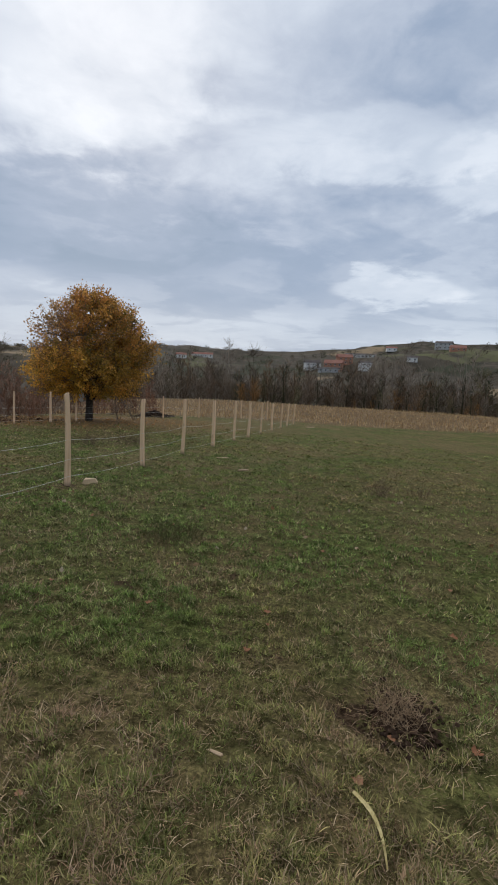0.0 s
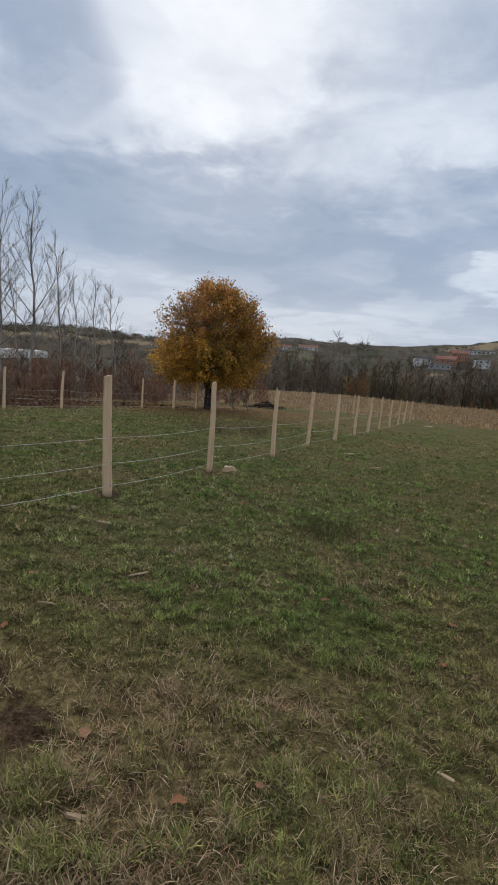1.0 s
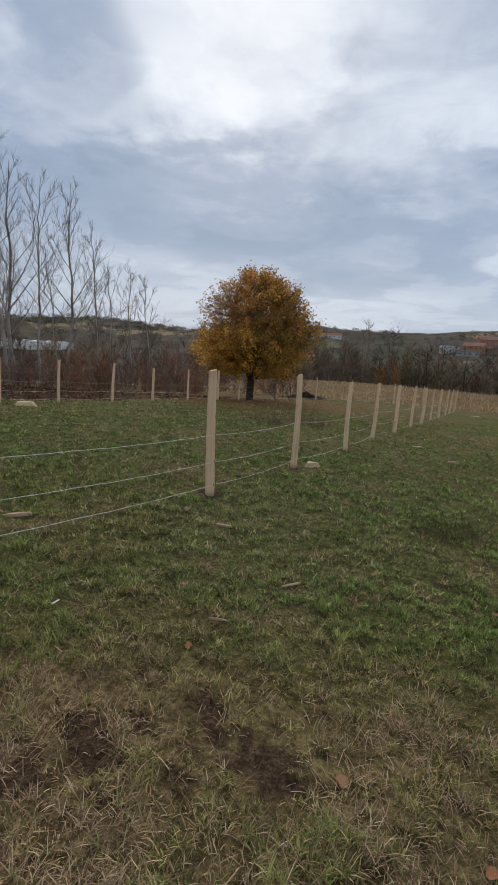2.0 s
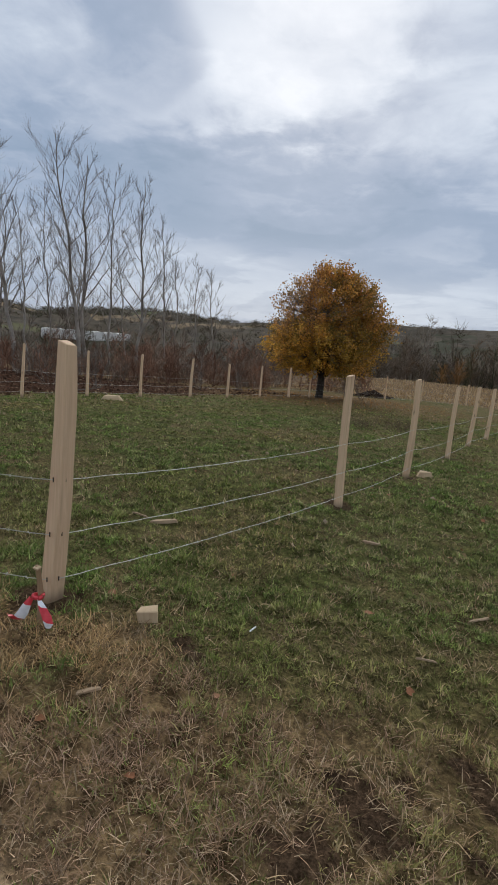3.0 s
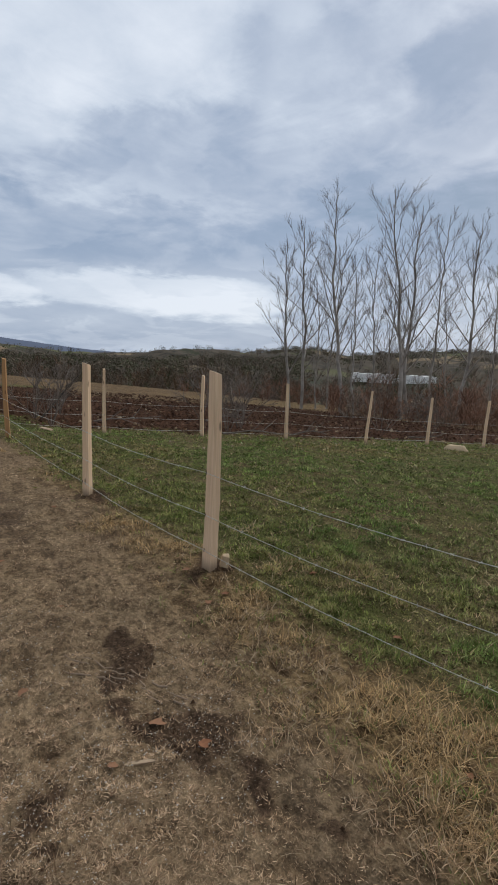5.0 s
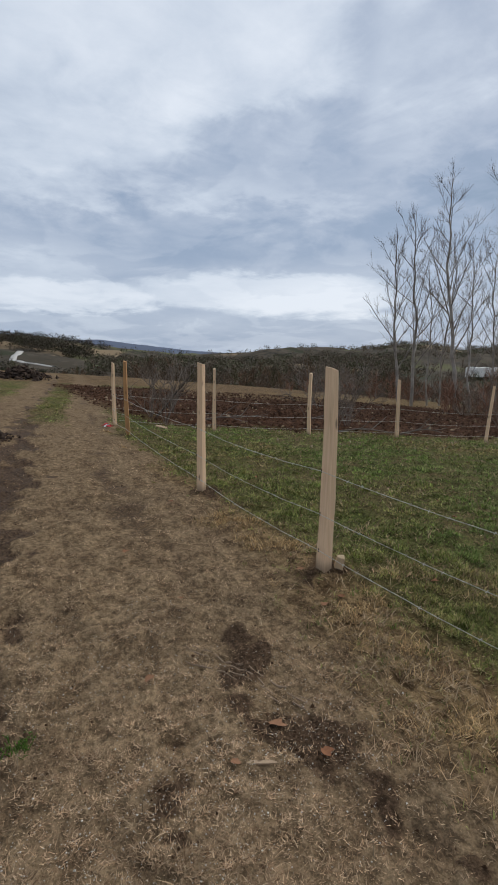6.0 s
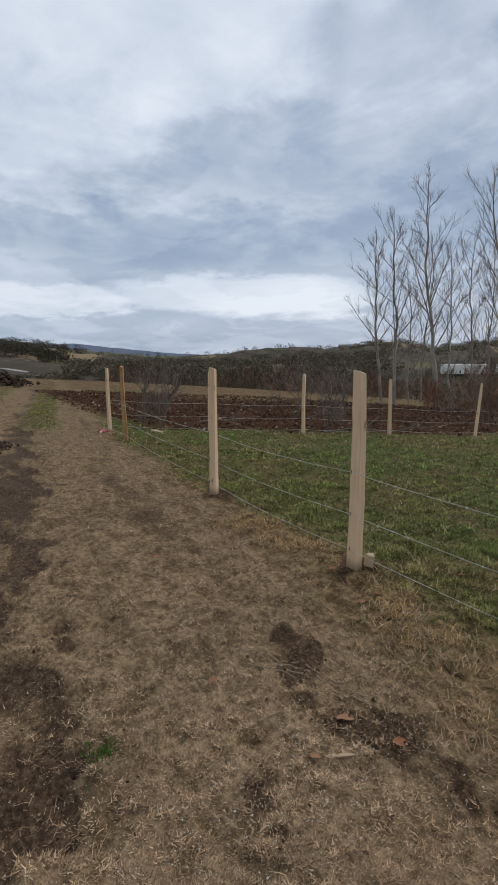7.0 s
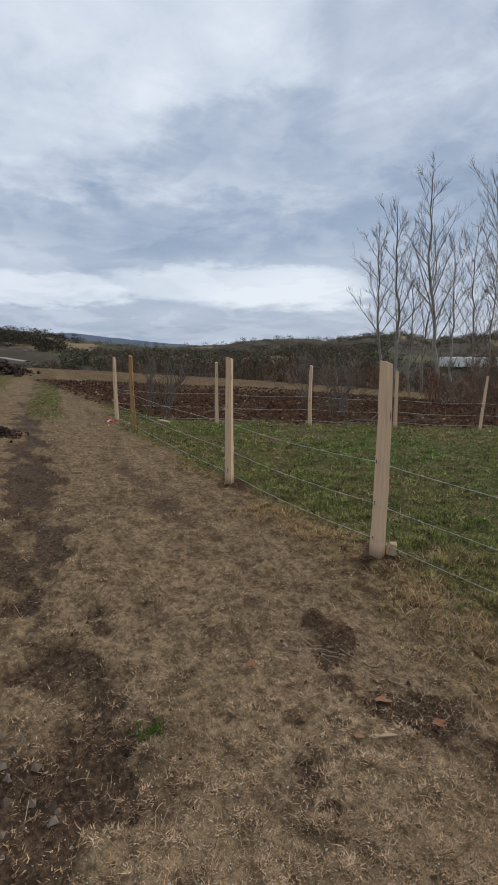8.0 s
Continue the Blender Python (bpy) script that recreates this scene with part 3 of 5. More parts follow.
def make_fence(label, posts, join, seed, brown=()):
    """A run of posts with three strands; join: posts of a neighbouring run from which the wires start."""
    fence = thing("wire_fence", (posts[0][0], posts[0][1], floor_at(*posts[0][:2])), 0, label, "fence", "fences round the plot")
    origin = fence.matrix_world.translation
    feet = []
    for k, (x, y, lx, ly, height, thick) in enumerate(join + posts):
        z = floor_at(x, y)
        feet.append((x, y, z, lx, ly, height, thick))
        if k < len(join):
            continue
        bm = hewn_post(seed + k, height, thick, (lx, ly), 0.014, 0.12 + 0.65 * k if k else 0.52)
        part("post", bm, M["post_brown"] if k in brown else M["post"], fence, "brown weathered split wooden post" if k in brown else "", pose(x - origin.x, y - origin.y, z - origin.z))
    for share in (0.505, 0.29, 0.105):
        segs, staples = [], []
        for k in range(len(feet) - 1):
            ends = []
            for x, y, z, lx, ly, height, thick in feet[k:k + 2]:
                h = height * share
                ends.append(np.array([x + lx * share, y + ly * share, z + h]))
            out = np.array([ends[1][1] - ends[0][1], ends[0][0] - ends[1][0], 0.0])
            out /= np.linalg.norm(out)
            if out @ np.array([-1.9 - ends[0][0], 0.2 - ends[0][1], 0]) < 0:
                out = -out
            w = feet[k][6] * 0.5 * 1.05
            ends = [e + out * w - np.array(origin) for e in ends]
            segs += wire_strand(ends[0], ends[1], 0.035, seed * 31 + k)
            staples.append(ends[0])
        strand = part("wire", segments_mesh("wire", segs, M["wire"], 3), None, fence, "galvanised barbed wire strand")
        for e in staples[:4]:
            part("staple", segments_mesh("staple", [[*(e + [0, 0, 0.012]), *(e - [0, 0, 0.012]), 0.004, 0.004]], M["staple"], 4), None, strand, "dark steel staple")
    return fence


FENCE_FRONT = make_fence("barbed wire on pale split posts crossing the pasture", FRONT, [], 100)
make_fence("barbed wire on pale split posts beside the dirt track", SIDE + BACK[:1], FRONT[:1], 200, brown=(3,))
make_fence("barbed wire on thin split posts along the ploughed strip", BACK[1:], BACK[:1], 300)


# ---------------------------------------------------------------- trees


def unit(v):
    v = np.asarray(v, float)
    return v / (np.linalg.norm(v) + 1e-9)


def limb(r, segs, p, d, length, r0, r1, pieces, wander, lift):
    """Adds one bent limb to segs; gives back its points."""
    pts, p, d = [np.array(p, float)], np.array(p, float), unit(d)
    for k in range(pieces):
        d = unit(d + r.normal(0, wander, 3) + np.array([0, 0, lift]))
        q = p + d * length / pieces
        a, b = r0 + (r1 - r0) * k / pieces, r0 + (r1 - r0) * (k + 1) / pieces
        segs.append([*p, *q, a, b])
        p = q
        pts.append(q)
    return pts


def side_way(r, d, angle):
    """A direction at an angle from d, turned at random about it."""
    d = unit(d)
    u = unit(np.cross(d, r.normal(0, 1, 3)))
    return unit(d * math.cos(angle) + u * math.sin(angle))


def poplar_segments(seed, height, girth, lean=(0, 0), bushy=1.0):
    """A slender bare tree: a gently bent stem, forking branches that sweep upwards, and brushes of twigs."""
    r = np.random.default_rng(seed)
    stem, fine = [], []
    pieces = 16
    u = np.linspace(0, 1, pieces + 1)
    bend = np.cumsum(r.normal(0, 0.006, (pieces + 1, 2)), 0) * height
    bend -= bend[:1]
    trunk = np.stack([lean[0] * height * u + bend[:, 0], lean[1] * height * u + bend[:, 1], (height + 0.2) * u - 0.2], 1)
    size = girth * 0.8 * (1 - u) ** 0.85 + 0.011
    for k in range(pieces):
        stem.append([*trunk[k], *trunk[k + 1], size[k], size[k + 1]])

    def along(pts, share):
        at = share * (len(pts) - 1)
        i = min(int(at), len(pts) - 2)
        return pts[i] + (pts[i + 1] - pts[i]) * (at - i), pts[i + 1] - pts[i]

    count = int(15 * bushy) + 4
    for k in range(count):
        share = 0.20 + 0.74 * ((k + r.uniform(0, 1)) / count) ** 0.9
        p, way = along(trunk, share)
        turn = k * 2.4 + r.uniform(-0.5, 0.5)
        angle = r.uniform(0.5, 0.95) * (1 - 0.2 * share)
        d = unit(way) * math.cos(angle) + np.array([math.cos(turn), math.sin(turn), 0.0]) * math.sin(angle)
        length = height * (0.09 + 0.38 * (1 - share)) * r.uniform(0.6, 1.15)
        thick = 0.012 + 0.36 * girth * (1 - share) * r.uniform(0.7, 1.1)
        main = np.array(limb(r, stem if thick > 0.035 else fine, p, d, length, thick, 0.008, 8, 0.04, 0.028))
        for _ in range(4 + int(1.7 * length)):
            q, w = along(main, r.uniform(0.22, 0.97))
            reach = length * r.uniform(0.16, 0.42)
            side = np.array(limb(r, fine, q, side_way(r, w, r.uniform(0.45, 0.8)) + np.array([0, 0, 0.12]), reach, 0.0085, 0.005, 4, 0.08, 0.07))
            for _ in range(4):
                q2, w2 = along(side, r.uniform(0.2, 1.0))
                limb(r, fine, q2, side_way(r, w2, r.uniform(0.35, 0.75)) + np.array([0, 0, 0.15]), height * r.uniform(0.018, 0.05), 0.0048, 0.003, 2, 0.08, 0.1)
        for _ in range(3):
            q, w = along(main, r.uniform(0.75, 1.0))
            limb(r, fine, q, side_way(r, w, r.uniform(0.15, 0.5)) + np.array([0, 0, 0.25]), height * r.uniform(0.02, 0.05), 0.0055, 0.0035, 3, 0.05, 0.08)
    for _ in range(12):
        q, w = along(trunk, r.uniform(0.8, 1.0))
        limb(r, fine, q, side_way(r, w, r.uniform(0.2, 0.6)) + np.array([0, 0, 0.2]), height * r.uniform(0.02, 0.05), 0.0055, 0.0035, 3, 0.05, 0.08)
    return stem, fine


def make_bare_tree(x, y, seed, height, girth, lean=(0, 0), bushy=1.0, label="tall slender bare grey poplar behind the ploughed strip", group="bare poplars"):
    stem, fine = poplar_segments(seed, height, girth, lean, bushy)
    tree = thing("bare_tree", (x, y, floor_at(x, y)), 0, label, "tree", group)
    part("trunk", segments_mesh("trunk", stem, M["bark_grey"], 6), None, tree)
    part("crown", segments_mesh("crown", fine, M["twig"], 3), None, tree, "bare ascending grey branches and twigs")
    return tree


# x, y, height, girth, lean
for k, (x, y, height, girth, lean) in enumerate((
        (-23.0, 23.9, 12.9, 0.15, (-0.08, -0.03)), (-20.2, 26.0, 12.7, 0.14, (-0.10, -0.04)), (-21.0, 27.9, 12.5, 0.15, (0.0, 0.0)), (-18.4, 29.4, 11.7, 0.13, (0.02, 0.0)),
        (-25.4, 23.0, 11.2, 0.12, (-0.04, -0.02)), (-25.2, 21.8, 9.5, 0.11, (-0.07, -0.03)), (-20.5, 29.4, 12.4, 0.09, (0.0, 0.0)), (-23.5, 27.4, 10.3, 0.07, (-0.03, -0.02)),
        (-21.8, 23.6, 8.5, 0.07, (-0.12, -0.06)), (-26.1, 25.1, 8.3, 0.06, (-0.04, -0.02)), (-17.7, 32.0, 10.0, 0.08, (-0.02, -0.02)), (-23.1, 30.1, 8.7, 0.06, (-0.02, 0.0)),
        (-20.5, 31.7, 8.9, 0.07, (-0.03, -0.01)), (-16.6, 34.7, 8.4, 0.07, (-0.02, 0.0)), (-15.7, 36.1, 8.2, 0.07, (-0.02, 0.0)), (-18.6, 36.0, 9.0, 0.06, (-0.03, 0.0)),
        (-26.9, 27.1, 10.6, 0.08, (0.02, 0.01)), (-24.8, 31.3, 10.0, 0.07, (0.0, 0.0)))):
    make_bare_tree(x, y, 500 + k, height, girth, lean, 1.0 if height > 9.2 else 0.6)


def leaf_mesh(name, centres, sizes, colours, r):
    """Many small bent leaves, four corners each."""
    c = len(centres)
    u = r.normal(0, 1, (c, 3))
    u /= np.linalg.norm(u, axis=1, keepdims=True)
    v = np.cross(u, r.normal(0, 1, (c, 3)))
    v /= np.linalg.norm(v, axis=1, keepdims=True) + 1e-9
    w = np.cross(u, v)
    s = sizes[:, None]
    verts = np.stack([centres - u * s * 0.6, centres + v * s * 0.42 + w * s * 0.1, centres + u * s * 0.6, centres - v * s * 0.42 + w * s * 0.1], 1).reshape(-1, 3)
    faces = np.arange(c * 4).reshape(-1, 4)
    tris = np.concatenate([faces[:, [0, 1, 2]], faces[:, [0, 2, 3]]])
    me = mesh_from(name, verts, tris, M["leaf"])
    tints(me, "tint", np.repeat(colours, 4, 0))
    return me


def make_maple():
    r = np.random.default_rng(91)
    tree = thing("field_maple", (TREE[0], TREE[1], floor_at(*TREE)), 0, "round-crowned tree in golden orange autumn leaf, bags on its trunk", "tree")
    stem, fine = [], []
    trunk = limb(r, stem, (0, 0, -0.2), (0.02, 0, 1), 2.0, 0.19, 0.14, 5, 0.03, 0.0)
    middle = np.array([-0.1, 0.0, 3.3])
    arms = []
    for k in range(13):
        turn = k * 2.4 + r.uniform(-0.3, 0.3)
        a = r.uniform(0.25, 1.15) if k < 10 else 0.12
        d = (math.sin(a) * math.cos(turn), math.sin(a) * math.sin(turn), math.cos(a))
        start = trunk[3 + k % 3]
        arms += limb(r, stem, start, d, r.uniform(2.3, 3.3), 0.085, 0.018, 7, 0.09, 0.03)[2:]
    arms = np.array(arms)
    tips = []
    while len(tips) < 1700:
        h = r.uniform(1.15, 6.0)
        out = np.interp(h, [1.1, 1.5, 2.0, 2.7, 3.4, 4.2, 4.9, 5.5, 5.9, 6.1], [1.6, 2.7, 3.1, 3.2, 3.15, 2.95, 2.45, 1.75, 0.95, 0.3])
        turn = r.uniform(0, 2 * np.pi)
        out *= 0.95 + 0.09 * math.sin(3 * turn + 2.2 * h) + 0.06 * math.sin(7 * turn - 4 * h) + 0.04 * math.sin(13 * turn + 9 * h)
        if r.uniform() > (out / 3.1) ** 1.2 + 0.1:
            continue
        out *= r.uniform(0.1, 1.0) ** 0.45
        tips.append(np.array([0.87 * out * math.cos(turn) + 0.1, 0.87 * out * math.sin(turn), 0.15 + 0.93 * h]))
    leaves, tone, sizes = [], [], []
    gold, rust, olive, pale = np.array([0.78, 0.47, 0.085]), np.array([0.62, 0.30, 0.085]), np.array([0.20, 0.155, 0.04]), np.array([0.50, 0.34, 0.22])
    for q in tips:
        near = arms[np.argmin(((arms - q) ** 2).sum(1) + 1.5 * np.maximum(0, arms[:, 2] - q[2] + 0.2))]
        gap = np.linalg.norm(q - near)
        pts = limb(r, fine, near, q - near + np.array([0, 0, -0.1]), gap * 1.02, 0.014, 0.005, 4, 0.09, 0.04)
        out = unit(pts[-1] - middle + np.array([0, 0, 1.2]))
        spike = limb(r, fine, pts[-1], out, r.uniform(0.1, 0.4), 0.007, 0.004, 2, 0.1, 0.1)
        # thinner, paler foliage high on one side, where the branches show grey
        thin = float(np.clip(step(q[2], 2.9, 3.6) * (1 - step(q[2], 4.9, 5.7)) * (1 - step(q[0], -1.5, 0.3)), 0, 1))
        gaps = 0.75 * (math.sin(2.3 * q[0] + 1.7 * q[2]) * math.sin(2.1 * q[1] + 1.3 * q[2] + 1) > 0.5)
        k = int(46 * (1 - 0.72 * max(thin, gaps)) * r.uniform(0.5, 1.3))
        anchors = np.array(pts[2:] + [pts[-1]] * 2 + spike[1:])
        leaves.append(anchors[r.integers(0, len(anchors), k)] + r.normal(0, 0.10, (k, 3)))
        low = 1 - step(q[2], 2.0, 3.8)
        c = rust + (gold - rust) * np.clip(0.75 * low * (1 - 0.5 * step(q[0], 0.5, 2.0)) + r.uniform(-0.3, 0.5), 0, 1)
        c = c + (olive - c) * np.clip(0.75 * step(q[0], -0.3, 1.6) * r.uniform(-0.2, 1.1) * (1 - step(q[2], 4.3, 5.6)) + 0.7 * (r.uniform() < 0.12), 0, 1)
        c = c + (pale - c) * thin * r.uniform(0.1, 0.8)
        tone.append(c * r.uniform(0.6, 1.25) * r.uniform(0.72, 1.22, (k, 1)))
        sizes.append(r.uniform(0.055, 0.105, k))
    part("trunk", segments_mesh("trunk", stem, M["bark_dark"], 7), None, tree, "dark forked trunk and limbs")
    part("branchwork", segments_mesh("branchwork", fine, M["twig"], 3), None, tree)
    leaves, tone, sizes = np.concatenate(leaves), np.concatenate(tone), np.concatenate(sizes)
    part("crown", leaf_mesh("crown", leaves, sizes, tone, r), None, tree, "golden and rusty autumn leaves")
    return tree


make_maple()


def woods_tree(r, x, y, height, wide, tone, dense=1.0, low=0.3, trunk=True):
    """One bare tree for a far wood: trunk, branches and twig slivers, as vertices and colours."""
    foot = np.array([x, y, float(broad_height(np.array([x]), np.array([y]))[0]) - 0.3])
    thin = max(0.42, math.hypot(x, y) / 95)

    def ways(a, turn):
        return np.stack([np.sin(a) * np.cos(turn), np.sin(a) * np.sin(turn), np.cos(a)], 1)

    k, twigs = int(24 * dense), int(12 * dense)
    u = r.uniform(low * 0.6, 0.85, k)
    p = foot + r.normal(0, 0.1, (k, 3)) + np.stack([0 * u, 0 * u, height * u], 1)
    d = ways(r.uniform(0.35, 1.15, k), r.uniform(0, 6.283, k))
    reach = wide * (1.15 - u) * r.uniform(0.6, 1.2, k)
    q = p + d * reach[:, None]
    pp, dd = np.repeat(p, twigs, 0), np.repeat(d, twigs, 0)
    o = pp + (np.repeat(q, twigs, 0) - pp) * r.uniform(0.3, 1.0, (len(pp), 1))
    w = dd + r.normal(0, 0.55, (len(pp), 3)) + np.array([0, 0, 0.35])
    w /= np.linalg.norm(w, axis=1, keepdims=True)
    t = o + w * (wide * r.uniform(0.2, 0.55, (len(pp), 1)))
    stems = 2 if trunk else 0
    tops = foot + np.stack([r.normal(0, 0.06, stems), r.normal(0, 0.06, stems), np.ones(stems)], 1) * height * 0.95
    a = np.concatenate([np.repeat(foot[None], stems, 0), p, o])
    b = np.concatenate([tops, q, t])
    size = np.concatenate([np.full(stems, 0.05 + 0.006 * height), np.full(k, 0.045), np.full(len(o), 0.03)])
    side = np.cross(b - a, r.normal(0, 1, a.shape))
    side *= (size * thin / (np.linalg.norm(side, axis=1) + 1e-9))[:, None]
    verts = np.stack([a - side, a + side, b], 1).reshape(-1, 3)
    return list(verts), list(np.repeat(tone * r.uniform(0.7, 1.25, (len(a), 1)), 3, 0))


def hill_clump(r, x, y, height, wide, tone):
    """A far tree as an uneven heap of leaf-sized slivers."""
    z = float(broad_height(np.array([x]), np.array([y]))[0])
    k = 90
    d = r.normal(0, 1, (k, 3))
    d /= np.linalg.norm(d, axis=1, keepdims=True)
    c = d * r.uniform(0.3, 1.0, (k, 1)) ** 0.7 * np.array([wide, wide, height * 0.5]) + np.array([x, y, z + height * 0.45])
    c = np.repeat(c, 3, 0) + r.normal(0, 0.085, (k * 3, 3)) * np.array([wide, wide, height * 0.7])
    return list(c), list(np.repeat(tone * r.uniform(0.65, 1.3, (k, 1)), 3, 0))


def make_wood(name, label, rows, seed, tones):
    """rows: azimuth from, to, distance from, to, how many, height from, to, width share, low share."""
    r = np.random.default_rng(seed)
    verts, colours = [], []
    for a0, a1, r0, r1, count, h0, h1, share, low in rows:
        for _ in range(count):
            a, d = radians(r.uniform(a0, a1)), math.sqrt(r.uniform(r0 * r0, r1 * r1))
            h = r.uniform(h0, h1)
            tone = np.array(tones[r.integers(len(tones))]) * r.uniform(0.75, 1.2)
            v, c = hill_clump(r, CENTRE[0] - d * math.sin(a), CENTRE[1] + d * math.cos(a), h, h * share, tone) if d > 170 else woods_tree(r, CENTRE[0] - d * math.sin(a), CENTRE[1] + d * math.cos(a), h, h * share, tone, 0.8 if h > 4 else 0.7, low)
            verts += v
            colours += c
    me = mesh_from(name, np.array(verts), np.arange(len(verts)).reshape(-1, 3), M["woods"])
    tints(me, "tint", np.array(colours))
    return tagged(new(name, me), label, "woods", kind="stuff")


GREY = ((0.215, 0.162, 0.118), (0.165, 0.12, 0.082), (0.27, 0.215, 0.16), (0.11, 0.082, 0.056), (0.19, 0.122, 0.07), (0.145, 0.12, 0.064))
DARK = ((0.15, 0.112, 0.08), (0.115, 0.086, 0.06), (0.20, 0.155, 0.115), (0.16, 0.10, 0.06), (0.09, 0.085, 0.045))
RED = ((0.26, 0.135, 0.085), (0.21, 0.115, 0.075), (0.30, 0.18, 0.12), (0.26, 0.20, 0.15))
IVY = ((0.045, 0.05, 0.026), (0.06, 0.058, 0.03))
RUST = ((0.36, 0.20, 0.08), (0.28, 0.15, 0.06))
HAZEL = ((0.31, 0.255, 0.20), (0.24, 0.195, 0.15))
make_wood("valley_woods", "bare grey and brown valley woods below the stubble field",
          [(-42, 12, 74, 90, 170, 4, 7.5, 0.42, 0.1), (-42, 10, 82, 125, 190, 7, 10.5, 0.36, 0.2), (-42, 10, 70, 80, 120, 2, 3.8, 0.6, 0.0)], 61, GREY)
make_wood("pale_trees", "tall pale bare trees standing out of the valley woods",
          [(-30, -17, 92, 115, 26, 12, 16.5, 0.2, 0.3), (-6, 8, 80, 100, 16, 8, 12, 0.22, 0.3), (-16, -8, 84, 100, 8, 8, 11, 0.2, 0.3)], 65, HAZEL)
make_wood("ivy_trees", "dark ivy-clad trunks and evergreen bushes in the valley woods",
          [(-34, -2, 72, 84, 34, 3, 7, 0.17, 0.0)], 66, IVY)
make_wood("rust_bushes", "rust-brown leafy bushes at the wood's edge",
          [(-7, -4, 70, 74, 6, 2.5, 4, 0.5, 0.0), (-30, -16, 70, 76, 7, 1.5, 3, 0.6, 0.0), (84, 87, 150, 168, 2, 2, 3, 0.6, 0.0)], 67, RUST)
make_wood("far_woods", "bare brown woods and hedges beyond the dry field",
          [(10, 48, 60, 110, 110, 5, 8.5, 0.4, 0.1), (44, 75, 60, 80, 150, 2.0, 3.4, 0.5, 0.0), (44, 62, 75, 130, 170, 4.5, 7.6, 0.42, 0.0), (62, 80, 80, 130, 110, 2.4, 4.0, 0.45, 0.0), (50, 62, 110, 130, 14, 8, 10.5, 0.22, 0.4), (44, 74, 54, 62, 36, 1.2, 2.4, 0.6, 0.0), (79, 92, 80, 110, 30, 1.5, 3, 0.7, 0.0)], 62, DARK)
make_wood("brush_thicket", "red-brown leafless brush under the poplars",
          [(15, 43, 25.5, 33, 120, 0.9, 2.3, 0.5, 0.0), (14, 40, 30, 42, 90, 1.8, 3.6, 0.4, 0.05), (3, 17, 29, 40, 34, 1.3, 2.8, 0.5, 0.0), (40, 60, 40, 48, 30, 1.2, 2.4, 0.6, 0.0)], 63, RED)
make_wood("dark_hill_wood", "dark wood along the top of the far slope",
          [(79, 100, 415, 500, 260, 7, 11, 0.6, 0.0), (77, 100, 500, 700, 220, 5, 8, 0.9, 0.0), (88, 100, 240, 330, 60, 5, 8, 0.6, 0.0), (78, 96, 115, 168, 60, 1.2, 2.6, 0.9, 0.0), (78, 96, 172, 250, 60, 1.5, 3.0, 1.3, 0.0)], 68, ((0.06, 0.05, 0.034), (0.085, 0.066, 0.045), (0.055, 0.055, 0.03)))
make_wood("hill_trees", "scattered dark trees and hedges on the far hills",
          [(-45, 76, 180, 560, 800, 3.5, 7, 0.6, 0.0), (-5, 14, 640, 715, 170, 2.2, 4.5, 1.0, 0.0), (18, 50, 600, 715, 330, 2.5, 5.5, 1.0, 0.0), (8, 50, 400, 600, 260, 3, 6, 0.9, 0.0), (66, 79, 230, 420, 260, 5, 8, 0.8, 0.0), (44, 67, 180, 420, 420, 4, 7, 0.8, 0.0)], 64, ((0.10, 0.088, 0.058), (0.15, 0.118, 0.08), (0.095, 0.095, 0.052), (0.17, 0.13, 0.092)))

# ---------------------------------------------------------------- grass and ground cover



def cover_points(count, r, near=1.1, far=22.0, power=-1.35):
    """Places on the ground, thickest along the strip beside the walk."""
    k = np.clip(r.uniform(-0.18, 1.28, count), 0, 1)
    a = np.radians(-4 + 63 * k + r.uniform(-33, 33, count))
    e = power + 1
    d = (near ** e + r.uniform(0, 1, count) * (far ** e - near ** e)) ** (1 / e)
    base = PATH_FROM + (PATH_TO - PATH_FROM) * k[:, None]
    return base[:, 0] - d * np.sin(a), base[:, 1] + d * np.cos(a), d


def blades_mesh(name, x, y, z, length, width, flat, colours, r, simple=False):
    """Bent blades: a quad and a tip each, or one sliver each. flat: 0 upright, 1 lying."""
    c = len(x)
    turn = r.uniform(0, 2 * np.pi, c)
    out = np.stack([np.cos(turn), np.sin(turn), np.zeros(c)], 1)
    side = np.stack([-np.sin(turn), np.cos(turn), np.zeros(c)], 1) * (width / 2)[:, None]
    foot = np.stack([x, y, z - 0.004], 1)
    up = np.array([[0, 0, 1.0]])
    lean = np.clip(flat, 0, 0.97)[:, None]
    rise = np.sqrt(1 - lean ** 2)
    L = length[:, None]
    mid = foot + L * 0.55 * (out * lean * 0.9 + up * np.maximum(rise, 0.2))
    tip = foot + L * (out * lean + up * np.maximum(rise - 0.12 * lean, 0.12)) + side * r.normal(0, 1.2, (c, 1))
    if simple:
        me = mesh_from(name, np.stack([foot - side, foot + side, tip], 1).reshape(-1, 3), np.arange(c * 3).reshape(-1, 3), M["grass"])
        tints(me, "tint", np.repeat(colours, 3, 0))
        return me
    verts = np.stack([foot - side, foot + side, mid + side * 0.8, mid - side * 0.8, tip], 1).reshape(-1, 3)
    i = (np.arange(c) * 5)[:, None]
    me = mesh_from(name, verts, [i + np.array([[0, 1, 2, 3]]), i + np.array([[3, 2, 4]])], M["grass"])
    tints(me, "tint", np.repeat(colours, 5, 0))
    return me


